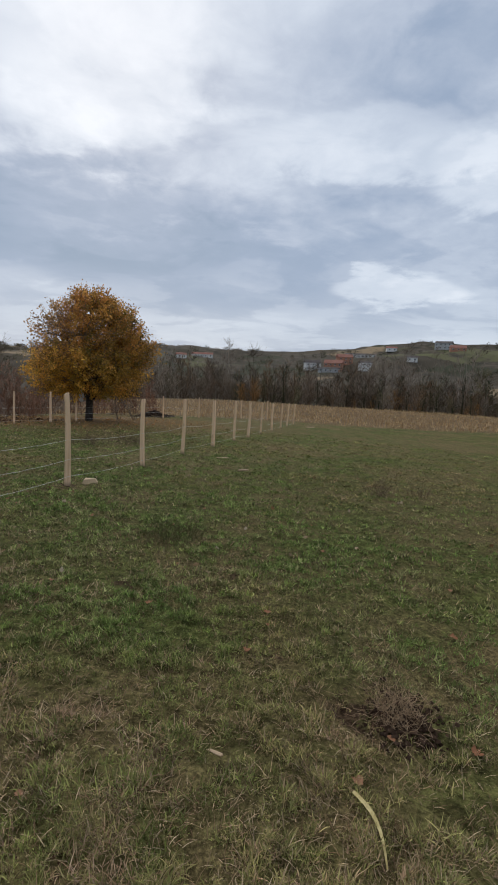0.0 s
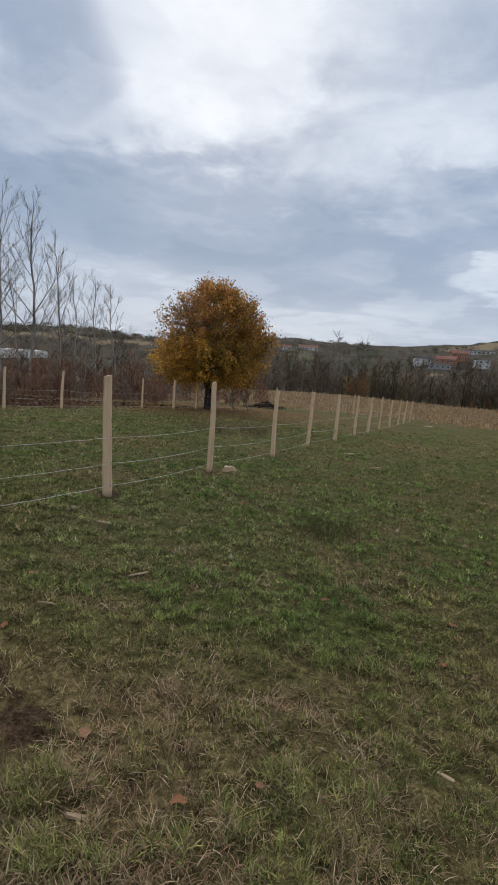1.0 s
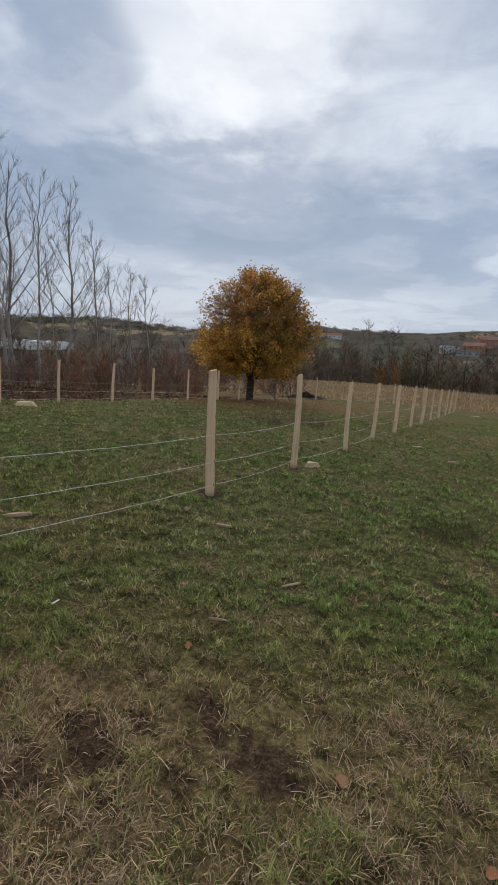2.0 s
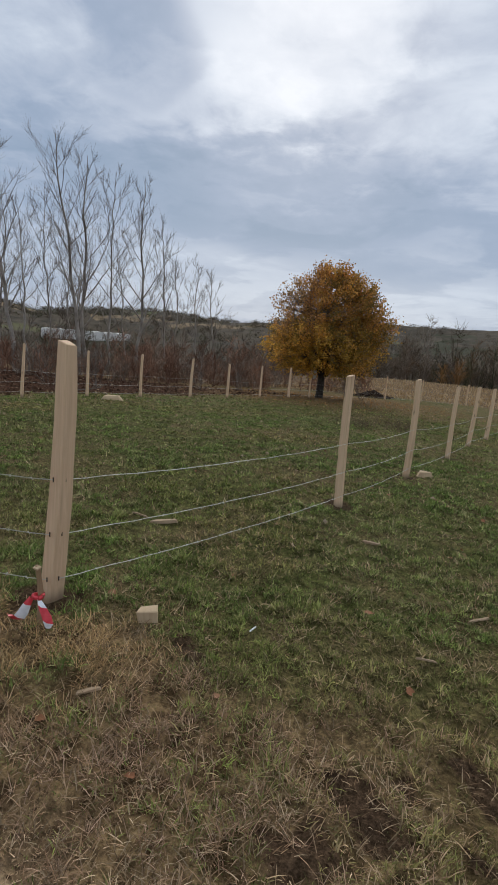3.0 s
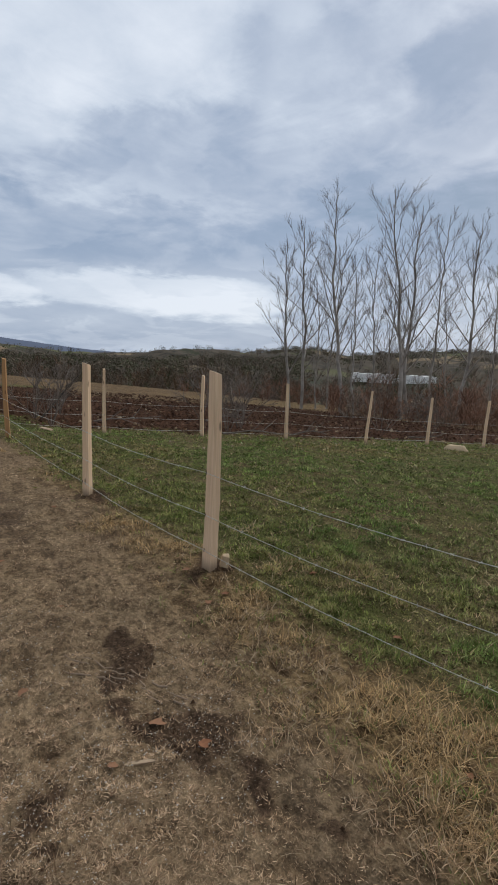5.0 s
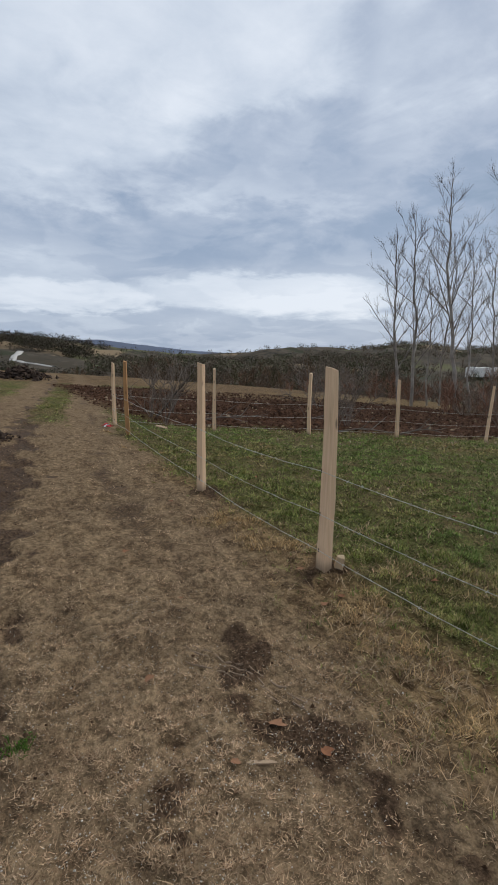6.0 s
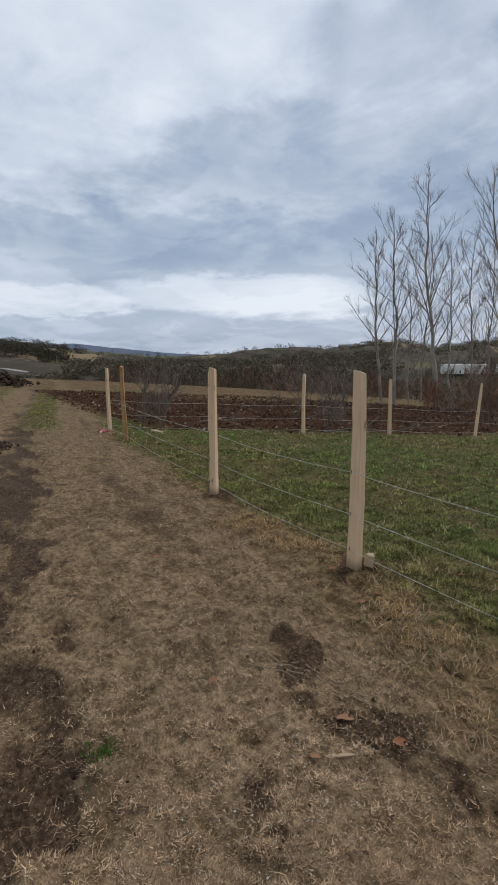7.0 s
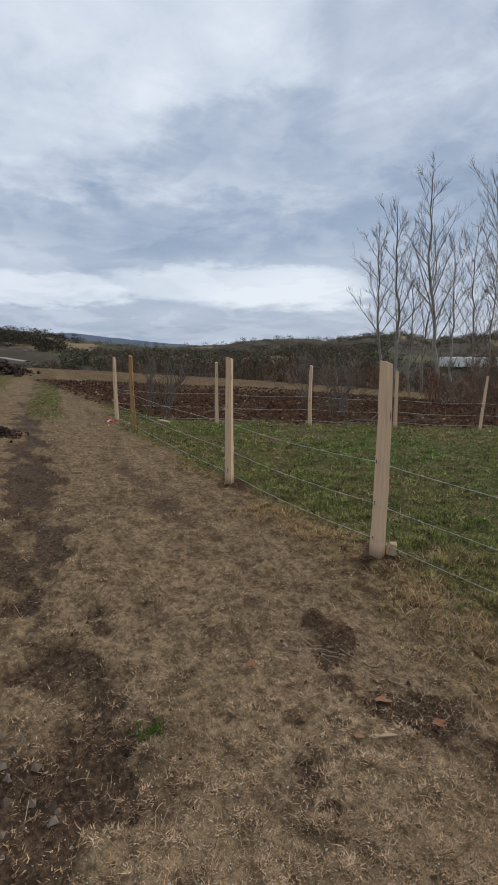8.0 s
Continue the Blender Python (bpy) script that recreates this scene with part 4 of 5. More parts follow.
def mixed(r, count, tones, spread=0.25):
    t = np.array(tones)
    a, b = t[r.integers(0, len(t), count)], t[r.integers(0, len(t), count)]
    k = r.uniform(0, 1, (count, 1))
    return (a + (b - a) * k) * r.uniform(1 - spread, 1 + spread, (count, 1))


def make_cover():
    r = np.random.default_rng(3)
    # green pasture
    x, y, d = cover_points(680000, r, 1.1, 22.0)
    m = masks(x, y)
    patch = fbm(x, y, 1.3, 4, 70)
    tuft = 0.6 * fbm(x, y, 6.5, 2, 77) + 0.4 * fbm(x, y, 17.0, 2, 78)
    keep = (1 - m["dirt"]) * (1 - m["soil"]) * (1 - m["plough"]) * (1 - m["stubble"]) * (1 - 0.88 * m["dry"]) * (1 - 0.85 * m["litter"]) * (0.5 + 0.5 * step(patch, 0.34, 0.56)) * (0.36 + 0.64 * step(tuft, 0.36, 0.6))
    pick = r.uniform(0, 1, len(x)) < keep
    x, y, d, patch, tuft = x[pick], y[pick], d[pick], patch[pick], tuft[pick]
    z = ground_height(x, y)
    lush = step(fbm(x, y, 0.5, 3, 71), 0.42, 0.62)
    colours = mixed(r, len(x), ((0.172, 0.232, 0.05), (0.262, 0.302, 0.085), (0.118, 0.162, 0.04), (0.29, 0.26, 0.112), (0.16, 0.194, 0.055)), 0.5)
    worn = step(fbm(x, y, 0.9, 4, 76) + 0.25 * (fbm(x, y, 5.0, 2, 79) - 0.5), 0.44, 0.6)[:, None]
    colours = colours * (1 - worn) + worn * colours * np.array([[1.25, 1.03, 1.28]])
    colours *= np.stack([1.12 - 0.2 * lush, 1.02 + 0.03 * lush, 1.05 - 0.1 * lush], 1)
    # blades are darker and shorter in the gaps between clumps
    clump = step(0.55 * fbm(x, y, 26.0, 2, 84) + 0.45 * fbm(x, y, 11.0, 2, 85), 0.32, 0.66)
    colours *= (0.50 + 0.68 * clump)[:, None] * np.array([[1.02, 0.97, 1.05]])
    length = r.uniform(0.012, 0.042, len(x)) * (0.45 + 1.1 * step(tuft, 0.35, 0.75)) * (0.7 + 0.6 * clump)
    # every root sends up a small tuft of blades
    for name, few, pick, simple in (("grass", 3, d < 3.2, False), ("outer_grass", 5, d >= 3.2, True)):
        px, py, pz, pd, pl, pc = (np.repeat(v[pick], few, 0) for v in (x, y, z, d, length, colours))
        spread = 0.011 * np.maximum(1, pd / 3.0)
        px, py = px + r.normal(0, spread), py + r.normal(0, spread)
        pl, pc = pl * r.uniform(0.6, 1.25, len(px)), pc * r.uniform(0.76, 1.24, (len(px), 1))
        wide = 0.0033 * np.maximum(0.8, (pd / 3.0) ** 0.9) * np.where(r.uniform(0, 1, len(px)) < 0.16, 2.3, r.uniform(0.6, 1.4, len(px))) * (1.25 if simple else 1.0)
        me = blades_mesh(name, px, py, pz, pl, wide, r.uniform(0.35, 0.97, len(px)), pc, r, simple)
        tagged(new(name, me), "short green pasture grass", "grass", kind="stuff")
    x, y = r.uniform(-12, 9, 16000), r.uniform(-9, 2, 16000)
    m = masks(x, y)
    pick = r.uniform(0, 1, len(x)) < (1 - m["dirt"]) * step(-y, -0.5, 0.6)
    x, y = x[pick], y[pick]
    rear = blades_mesh("rear_grass", x, y, ground_height(x, y), r.uniform(0.02, 0.06, len(x)), np.full(len(x), 0.014), r.uniform(0.2, 0.95, len(x)), mixed(r, len(x), ((0.15, 0.19, 0.04), (0.22, 0.22, 0.07), (0.32, 0.24, 0.13)), 0.4), r)
    tagged(new("rear_grass", rear), "short pasture grass beyond the track", "grass", kind="stuff")
    # bleached straw lying in it
    x, y, d = cover_points(440000, r)
    m = masks(x, y)
    patch = fbm(x, y, 1.6, 4, 72)
    keep = (1 - 0.98 * m["dirt"]) * (1 - 0.8 * m["soil"]) * (1 - m["plough"]) * (0.3 + 0.7 * step(patch, 0.4, 0.6)) * (0.5 + 0.5 * m["dry"]) * (0.3 + 0.7 * step(fbm(x, y, 7.0, 2, 80), 0.38, 0.6))
    pick = r.uniform(0, 1, len(x)) < keep
    x, y, d = x[pick], y[pick], d[pick]
    colours = mixed(r, len(x), ((0.40, 0.275, 0.158), (0.28, 0.178, 0.096), (0.48, 0.36, 0.225), (0.19, 0.114, 0.06)), 0.4)
    colours *= (0.53 + 0.64 * step(0.6 * fbm(x, y, 22.0, 2, 86) + 0.4 * fbm(x, y, 8.0, 2, 87), 0.32, 0.66))[:, None]
    straw = blades_mesh("dry_straw", x, y, ground_height(x, y), r.uniform(0.025, 0.095, len(x)), 0.0029 * np.maximum(1, (d / 3.0) ** 0.85) * r.uniform(0.7, 1.4, len(x)), r.uniform(0.72, 0.97, len(x)), colours, r)
    tagged(new("dry_straw", straw), "bleached dry grass stems lying in the pasture", "grass", kind="stuff")
    # tussocks of yellow grass on the verge
    k = 2300
    cx, cy, d = cover_points(k * 12, r, 1.2, 13.0, -0.4)
    m = masks(cx, cy)
    pick = (r.uniform(0, 1, len(cx)) < m["dry"] * (1 - m["dirt"]) * (1 - m["soil"]) * step(fbm(cx, cy, 1.1, 3, 73), 0.4, 0.6) * (0.25 + 0.75 * (1 - step(near_line(cx, cy, [FRONT[0][:2]] + [q[:2] for q in SIDE]), 0.7, 1.3)))).nonzero()[0][:k]
    x, y = np.repeat(cx[pick], 36), np.repeat(cy[pick], 36)
    x, y = x + r.normal(0, 0.035, len(x)), y + r.normal(0, 0.035, len(x))
    colours = mixed(r, len(x), ((0.52, 0.335, 0.148), (0.37, 0.222, 0.10), (0.62, 0.43, 0.22), (0.23, 0.155, 0.068)), 0.5)
    dd = np.repeat(d[pick], 36)
    open_mat = step(near_line(x, y, [FRONT[0][:2]] + [q[:2] for q in SIDE]), 0.5, 1.1)[:, None]
    colours = colours * (1 + open_mat * np.array([[-0.26, -0.28, -0.05]]))
    tufts = blades_mesh("verge_grass", x, y, ground_height(x, y), r.uniform(0.03, 0.10, len(x)), 0.0027 * np.maximum(1, (dd / 3.0) ** 0.8), r.uniform(0.6, 0.97, len(x)), colours, r)
    tagged(new("verge_grass", tufts), "yellowed tussock grass on the verge by the fence", "grass", kind="stuff")
    # trodden mat of short bits on the track
    x, y, d = cover_points(620000, r, 1.1, 12.0, -1.3)
    m = masks(x, y)
    pick = r.uniform(0, 1, len(x)) < m["dirt"] * (1 - 0.75 * m["rut"]) * (1 - 0.8 * m["soil"]) * (0.3 + 0.7 * step(0.5 * fbm(x, y, 2.2, 3, 74) + 0.5 * fbm(x, y, 9.0, 2, 81), 0.38, 0.55))
    x, y, d = x[pick], y[pick], d[pick]
    colours = mixed(r, len(x), ((0.46, 0.308, 0.180), (0.33, 0.21, 0.119), (0.55, 0.39, 0.24), (0.18, 0.106, 0.060)), 0.35)
    colours *= (0.76 + 0.46 * step(0.6 * fbm(x, y, 19.0, 2, 88) + 0.4 * fbm(x, y, 7.0, 2, 89), 0.32, 0.64))[:, None]
    mat = blades_mesh("trodden_straw", x, y, ground_height(x, y), r.uniform(0.012, 0.032, len(x)), 0.0036 * np.maximum(1, (d / 3.0) ** 0.8) * r.uniform(0.7, 1.5, len(x)), r.uniform(0.8, 0.97, len(x)), colours, r, True)
    tagged(new("trodden_straw", mat), "trodden dead grass on the dirt track", "grass", kind="stuff")
    # leaf and stalk litter inside the fence and along the ploughed edge
    n = 9000
    x, y = r.uniform(-15, 4, n), r.uniform(4, 27, n)
    m = masks(x, y)
    back = near_line(x, y, [q[:2] for q in BACK[:12]])
    keep = np.maximum(np.maximum(0.9 * m["litter"], 0.75 * (1 - step(back, 0.4, 3.5))), 0.12 * step(fbm(x, y, 0.5, 3, 75), 0.45, 0.6)) * (1 - m["plough"] * 0.7)
    pick = r.uniform(0, 1, n) < keep
    x, y = x[pick], y[pick]
    warm = masks(x, y)["litter"][:, None]
    pale = mixed(r, len(x), ((0.38, 0.29, 0.18), (0.28, 0.19, 0.11), (0.22, 0.12, 0.06), (0.46, 0.37, 0.26)), 0.3)
    rust = mixed(r, len(x), ((0.42, 0.20, 0.06), (0.30, 0.14, 0.05), (0.5, 0.28, 0.09)), 0.3)
    colours = pale + (rust - pale) * warm * (r.uniform(0, 1, (len(x), 1)) < 0.8)
    z = ground_height(x, y) + 0.02
    bits = leaf_mesh("leaf_litter", np.stack([x, y, z], 1), r.uniform(0.025, 0.07, len(x)), colours, r)
    tagged(new("leaf_litter", bits), "scattered dry leaves and maize scraps", "leaf litter", kind="stuff")
    # stubble and stalk pieces on the dry field
    n = 26000
    x, y = r.uniform(-12, 40, n), r.uniform(29, 66, n)
    m = masks(x, y)
    pick = r.uniform(0, 1, n) < m["stubble"] * (1 - m["woods"])
    x, y = x[pick], y[pick]
    colours = mixed(r, len(x), ((0.50, 0.33, 0.15), (0.36, 0.21, 0.095), (0.62, 0.45, 0.24)), 0.3)
    stubble = blades_mesh("stubble", x, y, ground_height(x, y), r.uniform(0.12, 0.4, len(x)), r.uniform(0.015, 0.04, len(x)), r.uniform(0.2, 0.97, len(x)), colours, r)
    tagged(new("stubble", stubble), "dry cut maize stalks on the far field", "stubble", kind="stuff")


make_cover()


def lumps_mesh(name, x, y, z, size, colours, r, mat):
    """Small uneven clods with eight faces each."""
    c = len(x)
    shape = np.array([[1, 0, 0], [0, 1, 0], [-1, 0, 0], [0, -1, 0], [0, 0, 0.8], [0, 0, -0.6]], float)
    verts = shape[None] * r.uniform(0.55, 1.3, (c, 6, 1)) + r.normal(0, 0.12, (c, 6, 3))
    turn = r.uniform(0, 6.283, c)
    cs, sn = np.cos(turn)[:, None], np.sin(turn)[:, None]
    verts = np.stack([verts[..., 0] * cs - verts[..., 1] * sn, verts[..., 0] * sn + verts[..., 1] * cs, verts[..., 2]], -1)
    verts = verts * size[:, None, None] + np.stack([x, y, z], 1)[:, None]
    tri = np.array([[0, 1, 4], [1, 2, 4], [2, 3, 4], [3, 0, 4], [1, 0, 5], [2, 1, 5], [3, 2, 5], [0, 3, 5]])
    faces = (tri[None] + (np.arange(c) * 6)[:, None, None]).reshape(-1, 3)
    me = mesh_from(name, verts.reshape(-1, 3), faces, mat)
    tints(me, "tint", np.repeat(colours, 6, 0))
    return me


def make_clods():
    r = np.random.default_rng(5)
    n = 26000
    x, y = r.uniform(-32, -6, n), r.uniform(2, 26, n)
    m = masks(x, y)
    pick = r.uniform(0, 1, n) < m["plough"]
    x, y = x[pick], y[pick]
    colours = mixed(r, len(x), ((0.040, 0.019, 0.011), (0.084, 0.042, 0.024), (0.125, 0.07, 0.043), (0.055, 0.027, 0.0155)), 0.25)
    litter = r.uniform(0, 1, len(x)) < 0.07
    colours[litter] = mixed(r, litter.sum(), ((0.34, 0.26, 0.17), (0.22, 0.15, 0.09)), 0.2)
    size = r.uniform(0.02, 0.075, len(x))
    tagged(new("ploughed_clods", lumps_mesh("ploughed_clods", x, y, ground_height(x, y), size, colours, r, M["clod"])), "dark red-brown clods of ploughed soil", "soil", kind="stuff")
    x, y, d = cover_points(60000, r, 1.1, 9.0, -0.2)
    m = masks(x, y)
    pick = r.uniform(0, 1, len(x)) < np.maximum(0.7 * m["soil"] ** 1.5, np.maximum(0.3 * m["rut"] * m["dirt"], 0.04 * m["dirt"]))
    x, y = x[pick], y[pick]
    colours = mixed(r, len(x), ((0.043, 0.023, 0.0125), (0.094, 0.054, 0.029), (0.16, 0.103, 0.06)), 0.3)
    tagged(new("loose_crumbs", lumps_mesh("loose_crumbs", x, y, ground_height(x, y), r.uniform(0.003, 0.007 + 0.010 * r.uniform(0, 1, len(x)) ** 3, len(x)), colours, r, M["clod"])), "loose dark soil crumbs in ruts and dug spots", "soil", kind="stuff")
    x = r.uniform(-7.2, -3.4, 15000)
    y = r.normal(0.85, 0.6, 15000)
    pick = r.uniform(0, 1, 15000) < masks(x, y)["dirt"] * step(fbm(x, y, 1.1, 3, 90), 0.36, 0.6) * (0.25 + 0.75 * np.exp(-((x + 4.9) / 0.9) ** 2))
    x, y = x[pick], y[pick]
    colours = mixed(r, len(x), ((0.62, 0.58, 0.5), (0.5, 0.45, 0.37)), 0.15)
    tagged(new("pale_grit", lumps_mesh("pale_grit", x, y, ground_height(x, y) + 0.004, r.uniform(0.0016, 0.0022 + 0.003 * r.uniform(0, 1, len(x)) ** 3, len(x)), colours, r, M["clod"])), "pale wood crumbs and grit on the track", "grit", kind="stuff")


make_clods()

# ---------------------------------------------------------------- small things on the ground


def prism(points, height, taper=0.0, r=None, rough=0.0):
    """A bmesh slab over a flat outline, with worn corners."""
    bm = bmesh.new()
    c = np.mean(points, 0)
    low = [bm.verts.new((*p, 0)) for p in points]
    high = [bm.verts.new((*(np.array(p) * (1 - taper) + c * taper), height)) for p in points]
    bm.faces.new(low[::-1])
    bm.faces.new(high)
    for i in range(len(points)):
        j = (i + 1) % len(points)
        bm.faces.new([low[i], low[j], high[j], high[i]])
    if r is not None:
        for v in bm.verts:
            v.co += Vector(r.normal(0, rough, 3))
    bmesh.ops.bevel(bm, geom=bm.edges[:], offset=min(height, 0.05) * 0.08, segments=1, affect="EDGES")
    return bm


def lying(name, bm, mat, x, y, turn, label, category, lift=0.0, group="", tilt=(0, 0), smooth=False):
    me = bpy.data.meshes.new(name)
    bm.to_mesh(me)
    bm.free()
    me.materials.append(mat)
    for p in me.polygons:
        p.use_smooth = smooth
    ob = new(name, me)
    ob.matrix_world = pose(x, y, floor_at(x, y) + lift, tilt[0], tilt[1], turn)
    return tagged(ob, label, category, group)


def chip_outline(long, wide, r, corners=7):
    a = np.sort(r.uniform(0, 0.7, corners) + np.arange(corners)) * 2 * np.pi / corners
    return [(0.5 * long * math.copysign(abs(math.cos(t)) ** 0.45, math.cos(t)) * r.uniform(0.88, 1.06), 0.5 * wide * math.copysign(abs(math.sin(t)) ** 0.6, math.sin(t)) * r.uniform(0.75, 1.15)) for t in a]


def small_things():
    r = np.random.default_rng(17)
    lying("wood_offcut", prism([(-0.058, -0.03), (0.058, -0.034), (0.054, 0.034), (-0.047, 0.038)], 0.066, 0.06, r, 0.004), M["chip"], -3.55, 2.52, 24, "pale sawn wood offcut block on the grass", "wood block", 0.0, tilt=(8, -4))
    lying("wood_offcut", prism([(-0.028, -0.02), (0.028, -0.022), (0.026, 0.02), (-0.028, 0.02)], 0.10, 0.1, r, 0.004), M["chip"], -6.345, 2.315, 60, "small pale offcut against a fence post", "wood block", 0.0, tilt=(15, 10))
    lying("wood_chunk", prism([(-0.14, -0.05), (0.12, -0.06), (0.15, 0.03), (-0.1, 0.06)], 0.09, 0.3, r, 0.01), M["chip"], -1.83, 8.12, 20, "pale split wood chunk beside a post", "wood chunk", -0.01)
    lying("log_piece", prism(chip_outline(0.62, 0.2, r, 9), 0.15, 0.35, r, 0.012), M["chip"], -9.6, 12.1, 29, "pale cut log lying by the back fence", "log", -0.02, smooth=True)
    sticks = ((-4.2, 4.06, 0.28, 0.055, 28, "broad pale split chip lying in grass"), (-4.47, 4.12, 0.2, 0.02, -10, "thin brown stick in the grass"), (-2.44, 4.64, 0.24, 0.03, -8, "pale thin stick on the turf"),
              (-2.07, 2.93, 0.13, 0.016, 10, "short dry stick on the turf"), (-3.52, 1.92, 0.12, 0.018, 40, "short weathered stick on dry grass"), (-1.70, 3.61, 0.16, 0.014, 30, "dry forked twig on the turf"),
              (0.36, 12.28, 0.36, 0.09, 10, "pale split chip near the fence"), (0.79, 10.4, 0.25, 0.05, -5, "small chip on trodden grass"), (-5.13, 1.0, 0.14, 0.017, 58, "curved dry husk strip on the track"),
              (-1.18, 1.58, 0.1, 0.02, 3, "dry stick end in the grass"), (0.25, 2.17, 0.1, 0.022, -30, "pale dry stem on the grass"), (5.42, 27.5, 0.5, 0.2, 0, "pale cut piece at the field edge"), (-14.0, 3.6, 0.4, 0.15, 20, "pale cut piece on the ploughed edge"))
    for x, y, long, wide, turn, label in sticks:
        lying("wood_stick", prism(chip_outline(long, wide, r), min(0.03, wide * 0.6), 0.12, r, 0.002), M["scrap"], x, y, turn, label, "stick", 0.006, "wood scraps", tilt=(r.uniform(-6, 6), r.uniform(-6, 6)))
    # white plastic tube
    tube = segments_mesh("plastic_tube", [[0, 0, 0, 0.042, 0, 0.01, 0.0045, 0.0045], [0.042, 0, 0.01, 0.047, 0, 0.011, 0.0045, 0.002]], M["white"], 8)
    ob = tagged(new("plastic_tube", tube), "small white plastic tube in the grass", "litter")
    ob.matrix_world = pose(-3.02, 2.69, floor_at(-3.02, 2.69) + 0.02, 0, 0, 60)
    # maize leaf by the walk
    verts, n = [], 9
    for k in range(n):
        u = k / (n - 1)
        w = 0.013 * (1 - 0.75 * u) * (0.6 + 0.4 * min(1, u * 6))
        cx, cy, cz = 0.34 * u, 0.035 * math.sin(u * 3), 0.012 + 0.015 * math.sin(u * 4)
        verts += [(cx, cy - w, cz + 0.006), (cx, cy, cz), (cx, cy + w, cz + 0.007)]
    quads = [[3 * k + i, 3 * k + i + 1, 3 * k + i + 4, 3 * k + i + 3] for k in range(n - 1) for i in (0, 1)]
    husk = tagged(new("maize_leaf", mesh_from("maize_leaf", verts, np.array(quads), M["husk"], True)), "dry yellow maize leaf lying in the grass", "leaf")
    husk.matrix_world = pose(0.85, 1.93, floor_at(0.85, 1.93) + 0.012, 0, 0, -84)
    # root clump pulled out of the turf
    x, y = 1.25, 2.42
    clump = thing("root_clump", (x, y, floor_at(x, y)), 0, "uprooted clump of dry roots and dark earth", "root clump")
    segs = []
    for _ in range(330):
        p = np.array([r.normal(0, 0.07), r.normal(0.04, 0.09), 0.02 + abs(r.normal(0, 0.03))])
        limb(r, segs, p, r.normal(0, 1, 3) * (1, 0.7, 0.5) + (-0.3, 0.3, 0.3), r.uniform(0.06, 0.24), 0.0015, 0.0007, 6, 0.34, -0.05)
    tagged(part("root_tangle", segments_mesh("root_tangle", segs, M["root"], 3), None, clump, "tangled pale dry roots"), kind="stuff")
    k = 900
    earth = lumps_mesh("earth", r.normal(0, 0.09, k), r.normal(0.03, 0.11, k), np.abs(r.normal(0.005, 0.022, k)), r.uniform(0.006, 0.024, k), mixed(r, k, ((0.032, 0.018, 0.011), (0.075, 0.045, 0.028)), 0.25), r, M["clod"])
    tagged(part("earth", earth, None, clump, "dark crumbly earth"), kind="stuff")
    # marker stake with barrier tape
    sx, sy = -3.985, 2.19
    stake = thing("marker_stake", (sx, sy, floor_at(sx, sy)), 0, "short weathered stake tied with red and white tape", "stake")
    part("post", hewn_post(77, 0.30, 0.036, (-0.01, 0.0), 0.008), M["stake"], stake)
    part("cut_top", prism([(-0.017, -0.014), (0.016, -0.016), (0.017, 0.014), (-0.014, 0.016)], 0.008, 0.1), M["chip"], stake, "fresh pale split top", pose(-0.01, 0, 0.292, 10, 8, 0))
    knot = segments_mesh("tape_knot", [[0.024 * math.cos(a) - 0.006, 0.024 * math.sin(a), 0.145 + 0.006 * math.sin(2 * a), 0.024 * math.cos(a + 0.8) - 0.006, 0.024 * math.sin(a + 0.8), 0.145, 0.011, 0.011] for a in np.arange(0, 6.3, 0.785)], M["tape_red"], 6)
    part("tape_knot", knot, None, stake, "red barrier tape knot")

    def tail(points, widths, split):
        for lo, hi, mat, label in split:
            v, f = [], []
            for k in range(lo, hi + 1):
                p, w = np.array(points[k]), widths[k]
                v += [p + (-w * 0.6, -0.4 * w, w * 0.3), p + (0, -0.012, 0), p + (w * 0.6, 0.2 * w, -w * 0.3)]
            for k in range(hi - lo):
                f += [[3 * k + i, 3 * k + i + 1, 3 * k + i + 4, 3 * k + i + 3] for i in (0, 1)]
            part("tape_tail", mesh_from("tape_tail", v, np.array(f), mat, True), None, stake, label)

    tail([(-0.025, -0.02, 0.145), (-0.04, -0.035, 0.11), (-0.055, -0.045, 0.07), (-0.075, -0.05, 0.04), (-0.105, -0.055, 0.03), (-0.135, -0.05, 0.045)], [0.014, 0.026, 0.034, 0.036, 0.034, 0.02],
         [(0, 1, M["tape_red"], "red tape"), (1, 3, M["tape_white"], "white tape"), (3, 5, M["tape_red"], "red tape end")])
    tail([(0.02, -0.02, 0.14), (0.045, -0.03, 0.115), (0.07, -0.035, 0.08), (0.085, -0.04, 0.045), (0.085, -0.045, 0.02)], [0.014, 0.032, 0.04, 0.036, 0.02],
         [(0, 1, M["tape_white"], "white tape"), (1, 3, M["tape_red"], "red tape"), (3, 4, M["tape_white"], "white tape end")])


M["white"] = material("white_plastic", lambda n: plain_look(n, (0.78, 0.78, 0.76), (0.84, 0.84, 0.83), 10, 0.4, 0.0005))
M["tape_red"] = material("red_barrier_tape", lambda n: plain_look(n, (0.62, 0.03, 0.045), (0.72, 0.06, 0.07), 25, 0.35, 0.002, 0.5))
M["tape_white"] = material("white_barrier_tape", lambda n: plain_look(n, (0.72, 0.72, 0.74), (0.82, 0.82, 0.83), 25, 0.35, 0.002, 0.5))
M["husk"] = material("dry_maize_leaf", lambda n: plain_look(n, (0.40, 0.31, 0.12), (0.55, 0.45, 0.21), 30, 0.7, 0.002))
M["root"] = material("dry_root", lambda n: plain_look(n, (0.30, 0.195, 0.11), (0.46, 0.32, 0.19), 20, 0.9, 0.001))
